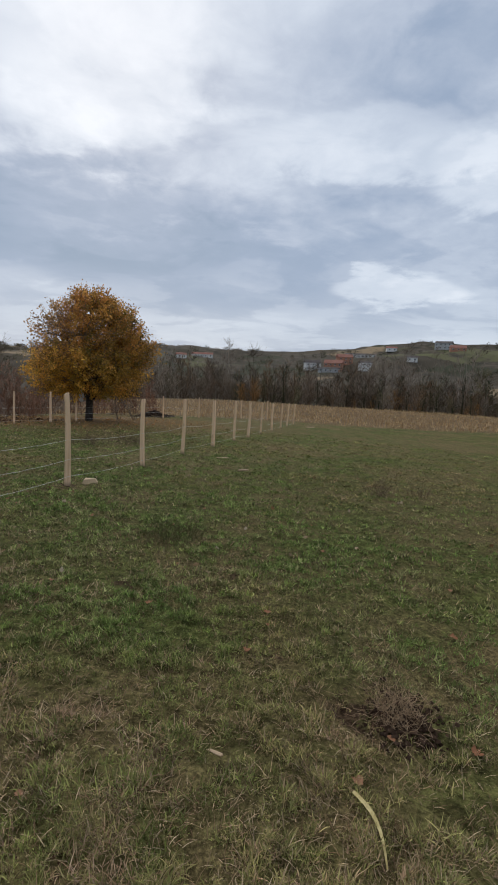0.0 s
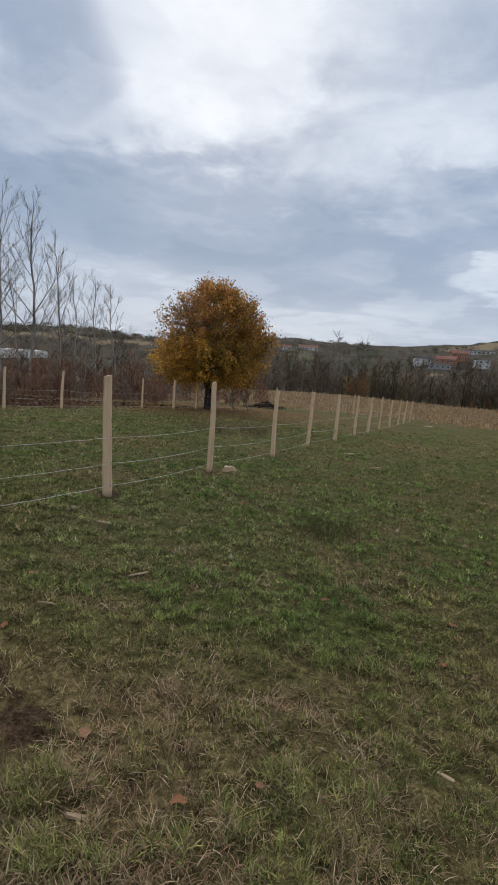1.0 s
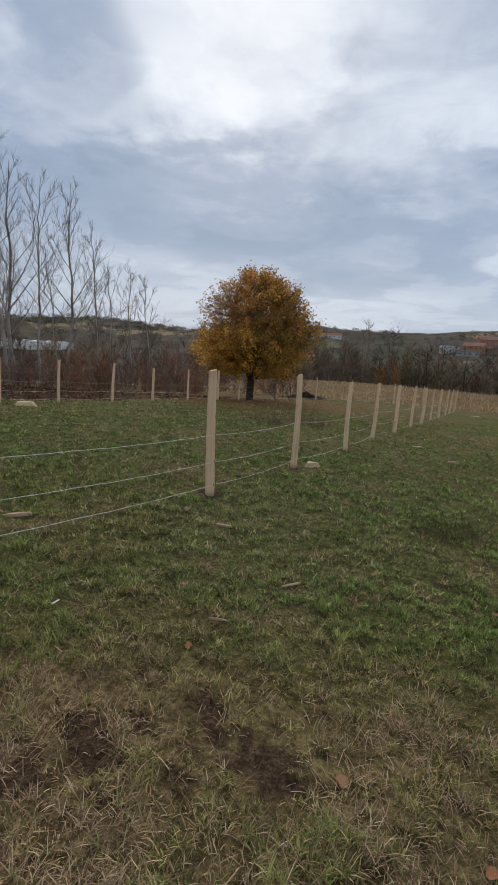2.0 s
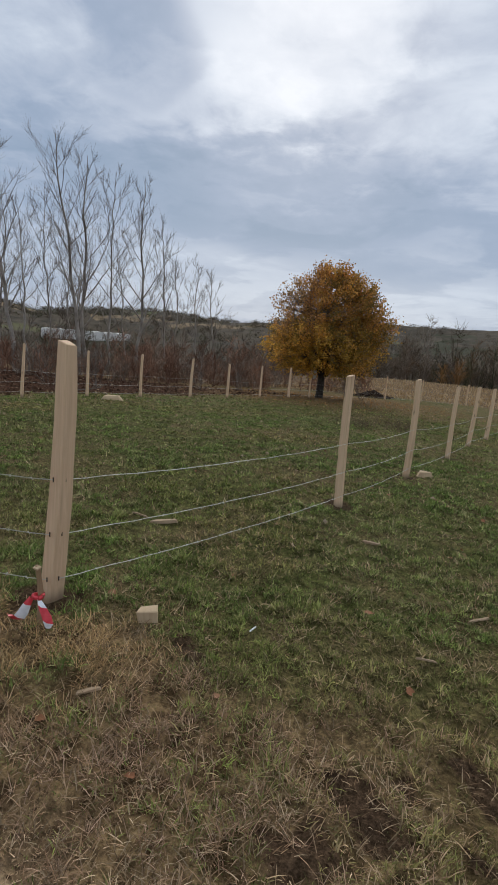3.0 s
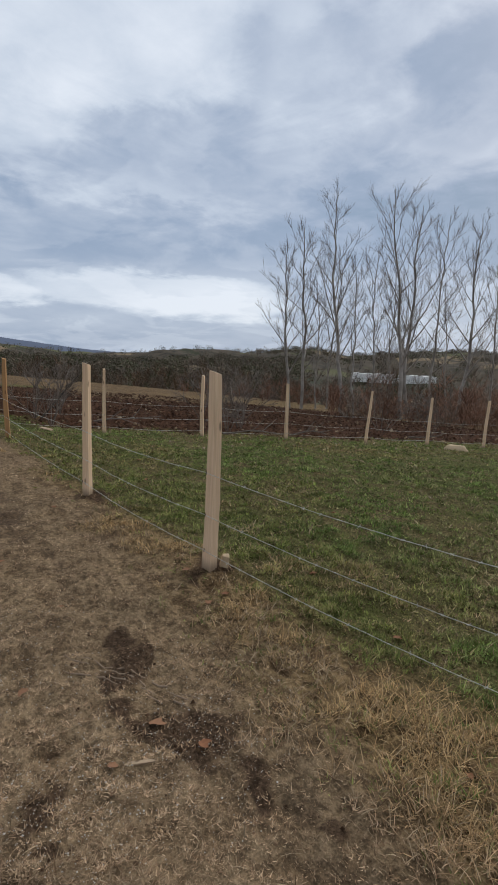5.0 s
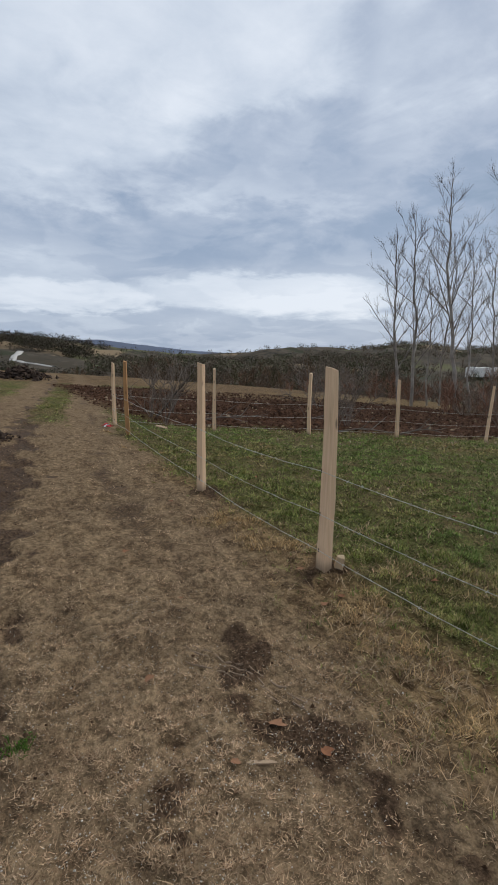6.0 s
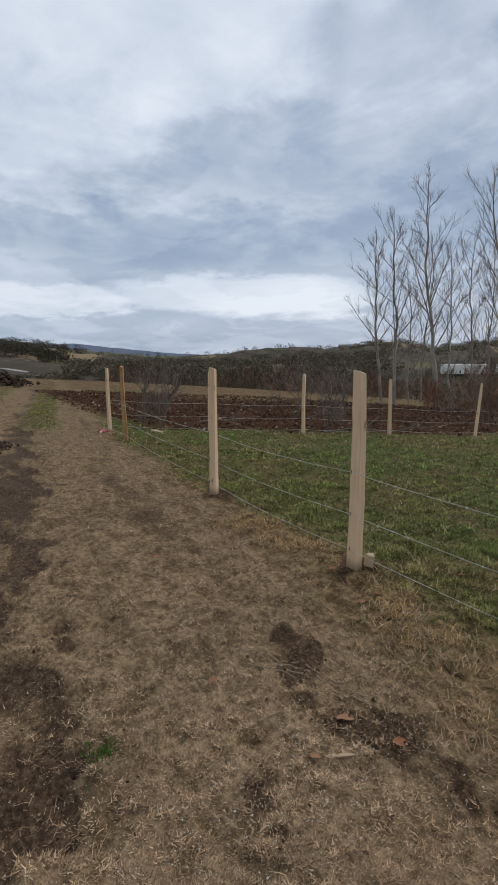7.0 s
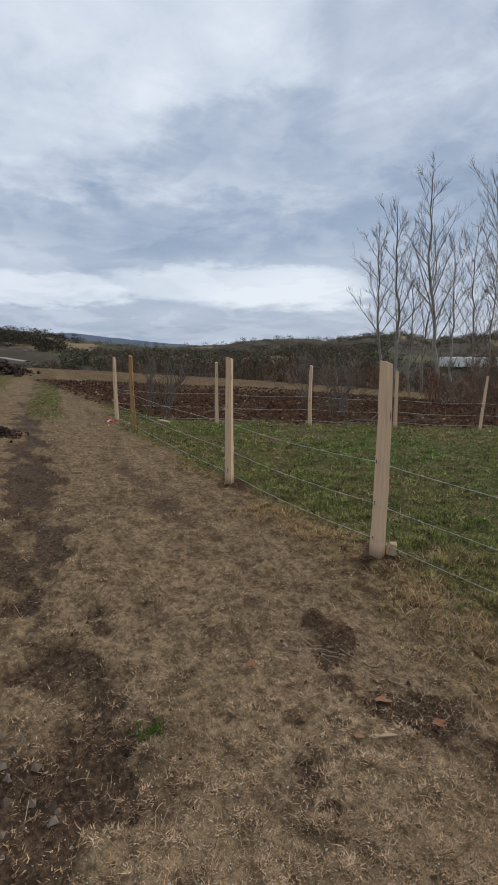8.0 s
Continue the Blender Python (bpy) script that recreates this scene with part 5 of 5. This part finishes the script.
M["dead_leaf"] = material("dead_leaf", lambda n: wood_look(n, (0.30, 0.135, 0.065), (0.18, 0.075, 0.038), 0.4))
M["black_cloth"] = material("black_cloth", lambda n: plain_look(n, (0.008, 0.008, 0.010), (0.02, 0.02, 0.023), 12, 0.9, 0.01))
M["bag"] = material("pale_plastic_bag", lambda n: plain_look(n, (0.55, 0.56, 0.58), (0.75, 0.76, 0.78), 9, 0.4, 0.02, 0.5))
M["weed"] = material("dark_weed", tint_look)
small_things()


def leaf_shape(seed):
    """A curled, lobed dead leaf about a hand long."""
    r = np.random.default_rng(seed)
    n = 14
    verts = [(0, 0, 0.004)]
    for k in range(n):
        a = k * 2 * math.pi / n
        q = 0.028 * (1 + 0.3 * math.cos(a)) * (1 + 0.10 * (-1) ** k) * r.uniform(0.75, 1.15)
        verts.append((q * math.cos(a) * 1.25, q * math.sin(a), 0.006 + 0.25 * q * abs(math.sin(a)) + r.normal(0, 0.003)))
    faces = [[0, 1 + k, 1 + (k + 1) % n] for k in range(n)]
    return mesh_from("fallen_leaf", verts, np.array(faces), M["dead_leaf"], True)


def fallen_leaves():
    r = np.random.default_rng(23)
    shapes = [leaf_shape(k) for k in range(4)]
    spots = [(-5.07, 1.25), (-1.34, 1.96), (-0.83, 1.72), (-0.27, 3.74), (0.9, 2.0), (1.15, 2.28), (1.55, 2.2), (2.0, 3.4), (-5.3, 1.16), (-3.9, 1.55), (-6.0, 1.95), (0.45, 3.1), (-2.4, 3.3)]
    for _ in range(60):
        x, y, _d = cover_points(1, r, 1.5, 9.0, -0.2)
        spots.append((float(x[0]), float(y[0])))
    for k, (x, y) in enumerate(spots):
        ob = new("fallen_leaf", shapes[k % 4])
        big = r.uniform(0.75, 1.1) if k < 13 else r.uniform(0.4, 0.95)
        ob.matrix_world = pose(x, y, floor_at(x, y) + 0.014, r.uniform(-14, 14), r.uniform(-14, 14), r.uniform(0, 360)) @ Matrix.Diagonal((big, big, big, 1))
        tagged(ob, "curled red-brown dead leaf on the ground", "leaf", "fallen leaves")


fallen_leaves()


def sapling(x, y, seed, height, label="bare grey sapling bush on the ploughed strip"):
    r = np.random.default_rng(seed)
    bush = thing("bare_sapling", (x, y, floor_at(x, y)), 0, label, "shrub", "bare saplings")
    for _ in range(5):
        a, turn = r.uniform(0.1, 0.75), r.uniform(0, 6.28)
        segs = []
        t = limb(r, segs, (0, 0, -0.1), (math.sin(a) * math.cos(turn), math.sin(a) * math.sin(turn), math.cos(a)), height * r.uniform(0.7, 1.05), 0.014, 0.005, 6, 0.12, 0.05)
        for _ in range(6):
            j = r.integers(2, 6)
            c = limb(r, segs, t[j], side_way(r, t[j + 1] - t[j], 0.7), height * r.uniform(0.15, 0.4), 0.008, 0.004, 3, 0.15, 0.06)
            for _ in range(3):
                limb(r, segs, c[r.integers(1, 3)], side_way(r, c[-1] - c[0], 0.7), height * r.uniform(0.08, 0.2), 0.005, 0.003, 2, 0.15, 0.05)
        part("stem", segments_mesh("stem", segs, M["brush"], 4), None, bush)


for k, (x, y, h) in enumerate(((-14.9, 4.0, 1.4), (-16.3, 4.1, 1.5), (-17.2, 5.0, 1.7), (-14.0, 8.7, 1.8), (-13.5, 7.9, 1.5), (-17.0, 9.5, 2.0), (-16.4, 10.8, 2.2), (-13.5, 14.5, 2.0),
                               (-12.5, 15.8, 1.8), (-20.5, 12.6, 2.4), (-10.2, 19.8, 1.7), (-9.2, 22.0, 1.6), (-4.6, 24.8, 1.5), (-3.9, 25.2, 1.4))):
    sapling(x, y, 700 + k, h)


def tread_print():
    """Ridges of dry mud that a tyre pressed up along the rut."""
    r = np.random.default_rng(52)
    segs = []
    for lane in (-0.055, -0.022, 0.012, 0.045):
        u = np.linspace(0.0, 1.0, 22)
        x = -5.95 + 0.68 * u - 0.45 * lane + r.normal(0, 0.004, 22)
        y = 1.0 + 0.36 * u + 0.05 * u * u + 0.9 * lane + r.normal(0, 0.004, 22)
        z = ground_height(x, y) - 0.0015 + r.normal(0, 0.001, 22)
        size = 0.0052 * (0.5 + r.uniform(0, 0.7, 22)) * np.sin(np.clip(u * 0.9 + 0.08, 0, 1) * math.pi) ** 0.4
        for k in range(21):
            if r.uniform() > 0.14:
                segs.append([x[k], y[k], z[k], x[k + 1], y[k + 1], z[k + 1], size[k], size[k + 1]])
    tagged(new("tyre_print", segments_mesh("tyre_print", segs, M["dry_mud"], 5)), "ridged tyre print in dry mud on the track", "tyre print", kind="stuff")
    k = 150
    x, y = r.normal(-5.62, 0.16, k), r.normal(-0.46, 0.10, k)
    colours = mixed(r, k, ((0.17, 0.125, 0.092), (0.23, 0.175, 0.135), (0.11, 0.078, 0.055)), 0.15)
    tagged(new("mud_lumps", lumps_mesh("mud_lumps", x, y, ground_height(x, y) + 0.004, r.uniform(0.008, 0.032, k), colours, r, M["clod"])), "dry grey-brown mud lumps thrown up beside the rut", "soil", kind="stuff")


M["dry_mud"] = material("dry_mud", lambda n: plain_look(n, (0.21, 0.145, 0.095), (0.29, 0.205, 0.135), 25, 0.9, 0.002))
tread_print()


def fallen_branch(x, y, turn, long, seed):
    r = np.random.default_rng(seed)
    segs = []
    t = limb(r, segs, (0, 0, 0.05), (1, 0, 0.12), long, 0.022, 0.008, 6, 0.1, 0.0)
    for j in (2, 3, 4, 5):
        limb(r, segs, t[j], side_way(r, t[j] - t[j - 1], 0.6) + np.array([0, 0, 0.3]), long * 0.35, 0.012, 0.005, 3, 0.12, 0.02)
    ob = tagged(new("fallen_branch", segments_mesh("fallen_branch", segs, M["twig"], 5)), "pale broken branch lying on the ploughed soil", "branch", "fallen branches")
    ob.matrix_world = pose(x, y, floor_at(x, y), 0, 0, turn)


for k, row in enumerate(((-12.9, 7.3, 50, 1.4), (-12.2, 8.8, 20, 1.0), (-15.6, 5.2, 70, 1.5), (-11.3, 12.6, 30, 0.9), (-16.0, 9.0, 40, 1.2))):
    fallen_branch(*row, 800 + k)


def leaning_branch(x, y, tip, seed):
    """A dead branch stuck in the soil, leaning far over."""
    r = np.random.default_rng(seed)
    segs = []
    t = limb(r, segs, (0, 0, -0.08), tip, 1.08 * float(np.linalg.norm(tip)), 0.026, 0.012, 7, 0.025, 0.0)
    for j in (2, 4, 5, 6):
        limb(r, segs, t[j], side_way(r, t[j] - t[j - 1], 0.6), 0.3 * r.uniform(0.6, 1.2), 0.010, 0.004, 3, 0.1, 0.03)
    ob = tagged(new("leaning_branch", segments_mesh("leaning_branch", segs, M["bark_dark"], 5)), "dark dead branch leaning out of the ploughed soil", "branch")
    ob.matrix_world = pose(x, y, floor_at(x, y))


leaning_branch(-15.69, 3.94, (0.28, 0.85, 1.05), 831)


def tape_scrap(x, y, seed):
    """Crumpled leftovers of barrier tape at a post's foot."""
    r = np.random.default_rng(seed)
    scrap = thing("tape_scrap", (x, y, floor_at(x, y)), 20, "crumpled red and white barrier tape by a post", "tape")
    for mat, label, start in (("tape_red", "red tape fold", -0.09), ("tape_white", "white tape fold", -0.02), ("tape_red", "red tape end", 0.06)):
        rows = 8
        u = np.linspace(0, 1, rows)
        px, py = start + 0.10 * u, 0.05 * np.sin(7 * u + start * 30) + r.normal(0, 0.008, rows)
        pz = 0.03 + 0.05 * np.abs(np.sin(5 * u + start * 40))
        v = np.concatenate([np.stack([px, py - 0.03, pz], 1), np.stack([px, py + 0.03, pz + r.normal(0.015, 0.01, rows)], 1)])
        f = [[k, k + 1, rows + k + 1, rows + k] for k in range(rows - 1)]
        part("tape_fold", mesh_from("tape_fold", v, np.array(f), M[mat], True), None, scrap, label)


tape_scrap(-14.34, 2.5, 77)


def sheet_thing(name, label, category, x, y, z, wide, tall, mat, seed, turn):
    """A hanging bag or cloth: a crumpled closed skin."""
    r = np.random.default_rng(seed)
    bm = bmesh.new()
    bmesh.ops.create_icosphere(bm, subdivisions=3, radius=0.5)
    for v in bm.verts:
        u = 0.5 - v.co.z
        k = 0.45 + 0.75 * u
        crumple = 1 + 0.16 * noise.noise(Vector((v.co.x * 5 + seed, v.co.y * 5, v.co.z * 4)))
        v.co = Vector((v.co.x * wide * k * crumple, v.co.y * wide * 0.55 * k * crumple, v.co.z * tall))
    ob = lying(name, bm, mat, x, y, turn, label, category, z, smooth=True)
    return ob


sheet_thing("hanging_jacket", "black cloth hanging on the tree trunk", "cloth", TREE[0] + 0.24, TREE[1] - 0.12, 1.35, 0.3, 0.75, M["black_cloth"], 4, 10)
sheet_thing("hanging_bag", "pale plastic bag hanging by the tree trunk", "bag", TREE[0] - 0.3, TREE[1] - 0.18, 1.15, 0.28, 0.6, M["bag"], 9, 30)


def weed_clump(x, y, seed, height, wide, tones, label, stems=60):
    r = np.random.default_rng(seed)
    segs = []
    for _ in range(stems):
        p = np.array([r.normal(0, wide * 0.35), r.normal(0, wide * 0.35), 0.0])
        t = limb(r, segs, p, (r.normal(0, 0.35), r.normal(0, 0.35), 1), height * r.uniform(0.5, 1.1), 0.003, 0.0012, 4, 0.18, -0.02)
        for _ in range(3):
            limb(r, segs, t[r.integers(1, 4)], side_way(r, (0, 0, 1), 0.8), height * r.uniform(0.15, 0.35), 0.002, 0.001, 2, 0.2, 0)
    me = segments_mesh("weed_clump", segs, M["weed"], 3)
    tints(me, "tint", np.repeat(mixed(r, len(segs), tones, 0.3), 6, 0))
    ob = tagged(new("weed_clump", me), label, "weed", "weed clumps", "stuff")
    ob.matrix_world = pose(x, y, floor_at(x, y))


DARK_WEED = ((0.11, 0.105, 0.04), (0.17, 0.135, 0.065), (0.08, 0.095, 0.035))
DRY_WEED = ((0.16, 0.115, 0.07), (0.22, 0.16, 0.10), (0.11, 0.08, 0.05))
weed_clump(-0.15, 5.5, 31, 0.16, 0.55, DARK_WEED, "low dark weed patch in the pasture", 120)
weed_clump(-0.35, 5.35, 32, 0.13, 0.4, DARK_WEED, "low dark weed patch in the pasture", 70)
weed_clump(3.2, 8.75, 33, 0.5, 0.35, DRY_WEED, "tall dry brown weed stalks in the pasture", 40)
weed_clump(4.1, 9.1, 34, 0.3, 0.4, DRY_WEED, "tall dry brown weed stalks in the pasture", 30)
weed_clump(-2.2, 14.1, 35, 0.4, 0.9, DRY_WEED, "dry brown weeds inside the fence", 120)
weed_clump(-3.2, 13.2, 36, 0.35, 0.9, DRY_WEED, "dry brown weeds inside the fence", 120)
weed_clump(-5.59, 0.2, 37, 0.045, 0.09, ((0.10, 0.17, 0.03), (0.07, 0.12, 0.025)), "small green grass tuft on the bare track", 70)


def soil_heap(x, y, seed, wide, label):
    r = np.random.default_rng(seed)
    k = 420
    px, py = r.normal(0, wide * 0.45, k), r.normal(0, wide * 0.3, k)
    pz = np.maximum(0, 0.32 * wide * np.exp(-(px ** 2 + py ** 2) / (0.3 * wide ** 2))) * r.uniform(0.3, 1.0, k)
    me = lumps_mesh("soil_heap", px, py, pz, r.uniform(0.05, 0.14, k) * wide * 0.6, mixed(r, k, ((0.03, 0.02, 0.015), (0.075, 0.05, 0.036)), 0.3), r, M["clod"])
    ob = tagged(new("soil_heap", me), label, "soil heap", kind="stuff")
    ob.matrix_world = pose(x, y, floor_at(x, y), 0, 0, 20)


soil_heap(-12.9, 0.25, 41, 0.5, "dark heap of dug soil beside the track")
soil_heap(-38.0, 2.6, 42, 2.4, "dark heap of brush and soil by the track")
soil_heap(-3.6, 30.3, 43, 1.2, "dark brush heap at the stubble edge")

# ---------------------------------------------------------------- far buildings


def wall_look(n, a, b):
    return plain_look(n, a, b, 0.6, 0.9, 0.01)


M["wall_white"] = material("white_render", lambda n: wall_look(n, (0.62, 0.61, 0.58), (0.74, 0.73, 0.70)))
M["wall_brick"] = material("brick_wall", lambda n: wall_look(n, (0.34, 0.16, 0.10), (0.42, 0.22, 0.14)))
M["wall_grey"] = material("grey_render", lambda n: wall_look(n, (0.36, 0.36, 0.35), (0.46, 0.46, 0.45)))
M["roof_red"] = material("red_roof", lambda n: wall_look(n, (0.24, 0.10, 0.07), (0.31, 0.14, 0.10)))
M["roof_dark"] = material("dark_roof", lambda n: wall_look(n, (0.07, 0.055, 0.05), (0.12, 0.10, 0.09)))
M["glass_dark"] = material("dark_window_glass", lambda n: plain_look(n, (0.03, 0.035, 0.04), (0.05, 0.055, 0.065), 0.5, 0.15, 0.0, 0.5))
M["film_white"] = material("white_greenhouse_film", lambda n: wall_look(n, (0.78, 0.74, 0.68), (0.86, 0.82, 0.76)))


def box(w, d, h, z=0.0):
    bm = bmesh.new()
    bmesh.ops.create_cube(bm, size=1.0, matrix=Matrix.Translation((0, 0, z + h / 2)) @ Matrix.Diagonal((w, d, h, 1)))
    return bm


def gable(w, d, h, z, over=0.4):
    bm = bmesh.new()
    w, d = w + 2 * over, d + 2 * over
    v = [bm.verts.new(p) for p in ((-w / 2, -d / 2, z), (w / 2, -d / 2, z), (w / 2, d / 2, z), (-w / 2, d / 2, z), (-w / 2, 0, z + h), (w / 2, 0, z + h))]
    for f in ((0, 1, 5, 4), (2, 3, 4, 5), (3, 0, 4), (1, 2, 5), (3, 2, 1, 0)):
        bm.faces.new([v[i] for i in f])
    return bm


def house(azimuth, distance, wide, deep, storeys, roof_h, wall, roof, turn, label, sink=0.6):
    a = radians(azimuth)
    x, y = CENTRE[0] - distance * math.sin(a), CENTRE[1] + distance * math.cos(a)
    home = thing("house", (x, y, float(broad_height(np.array([x]), np.array([y]))[0]) - sink), azimuth + turn, label, "house", "houses on the hillside")
    h = 2.9 * storeys + sink
    part("wall", box(wide, deep, h), M[wall], home)
    part("roof", gable(wide, deep, roof_h, h + 0.01), M[roof], home)
    for s in range(storeys):
        for k in range(max(2, int(wide / 3.5))):
            px = -wide / 2 + (k + 0.5) * wide / max(2, int(wide / 3.5))
            window = part("window", box(1.3, 0.16, 1.35, 0), M["wall_white"], home, "", pose(px, -deep / 2 - 0.05, sink + 0.9 + 2.9 * s))
            part("pane", box(1.1, 0.1, 1.15, 0.1), M["glass_dark"], window, "", pose(0, -0.06, 0))


for row in ((-10.8, 430, 13, 9, 2, 2.6, "wall_white", "roof_dark", 12, "white two-storey house with a dark roof on the hillside"),
            (-13.2, 405, 14, 10, 2, 2.6, "wall_brick", "roof_red", -8, "unplastered brick house with a red tiled roof"),
            (-14.3, 420, 12, 9, 2, 2.4, "wall_brick", "roof_red", 15, "brick house with a red roof among bare trees"),
            (-12.6, 395, 15, 6, 1, 1.2, "wall_grey", "roof_dark", 5, "low grey outbuilding with a dark roof"),
            (-16.6, 400, 9, 8, 2, 1.6, "wall_white", "roof_dark", 20, "pale two-storey house above the woods"),
            (-16.0, 520, 30, 12, 1, 1.5, "wall_white", "roof_dark", 0, "long low white farm shed on the slope"),
            (-19.2, 540, 10, 8, 1, 1.8, "wall_white", "roof_red", 8, "white bungalow with a red roof"),
            (-24.5, 520, 15, 10, 2, 2.0, "wall_grey", "roof_dark", -10, "pale grey house high on the hillside"),
            (-25.9, 480, 13, 9, 1, 2.4, "wall_brick", "roof_red", 6, "brick house with a low red roof"),
            (-21.5, 420, 8, 7, 1, 1.8, "wall_white", "roof_dark", 0, "small white house behind bare trees"),
            (4.0, 480, 9, 8, 1, 2.0, "wall_white", "roof_red", 10, "small white house on the wooded hill"),
            (1.0, 500, 9, 8, 1, 2.0, "wall_white", "roof_red", 0, "small white house near the skyline"),
            (2.2, 520, 10, 8, 1, 2.0, "wall_white", "roof_red", 20, "small white house near the skyline")):
    house(*row)


def greenhouse(azimuth, distance, long, deep, tall, turn):
    a = radians(azimuth)
    x, y = CENTRE[0] - distance * math.sin(a), CENTRE[1] + distance * math.cos(a)
    shed = thing("greenhouse", (x, y, float(broad_height(np.array([x]), np.array([y]))[0])), azimuth + turn, "long white film-covered greenhouse beyond the poplars", "greenhouse")
    bays = 7
    for k in range(bays):
        bm = bmesh.new()
        ring = [(deep / bays * (-0.5 + i / 10), tall * (0.93 + 0.07 * math.sin(math.pi * i / 10))) for i in range(11)]
        w = long / bays
        lo = [bm.verts.new((-w * 0.49, 0, 0)), bm.verts.new((w * 0.49, 0, 0))]
        front = [bm.verts.new((w * (-0.49 + 0.098 * i), 0, z)) for i, (_, z) in enumerate(ring)]
        back = [bm.verts.new((w * (-0.49 + 0.098 * i), deep, z)) for i, (_, z) in enumerate(ring)]
        bm.faces.new([lo[0], lo[1], *front[::-1]])
        for i in range(10):
            bm.faces.new([front[i], front[i + 1], back[i + 1], back[i]])
        part("bay", bm, M["film_white"], shed, "", pose(w * (k - bays / 2 + 0.5), 0, 0))


greenhouse(34.1, 290, 46, 20, 5.0, 4)


def far_road():
    """A pale gravel road that winds up the far slope, with a low bank on either side."""
    bends = ((82.6, 262), (84.2, 272), (85.8, 292), (86.6, 318), (86.4, 345), (85.9, 372), (85.7, 405))
    path = np.array([(CENTRE[0] - d * math.sin(radians(a)), CENTRE[1] + d * math.cos(radians(a))) for a, d in bends])
    u = np.linspace(0, len(path) - 1, 60)
    x, y = np.interp(u, range(len(path)), path[:, 0]), np.interp(u, range(len(path)), path[:, 1])
    way = np.stack([np.gradient(x), np.gradient(y)], 1)
    way /= np.linalg.norm(way, axis=1, keepdims=True)
    verts = []
    for side, lift in ((-2.1, -0.3), (-1.6, 0.35), (0.0, 0.45), (1.6, 0.35), (2.1, -0.3)):
        px, py = x - side * way[:, 1], y + side * way[:, 0]
        verts.append(np.stack([px, py, broad_height(px, py) + lift], 1))
    verts = np.stack(verts, 1).reshape(-1, 3)
    quads = [[5 * k + i, 5 * k + i + 1, 5 * k + i + 6, 5 * k + i + 5] for k in range(59) for i in range(4)]
    tagged(new("road", mesh_from("road", verts, np.array(quads), M["gravel"], True)), "pale gravel road winding up the far slope", "road", kind="structure")


M["gravel"] = material("pale_gravel", lambda n: plain_look(n, (0.42, 0.39, 0.35), (0.56, 0.53, 0.48), 0.8, 0.9, 0.01))
far_road()
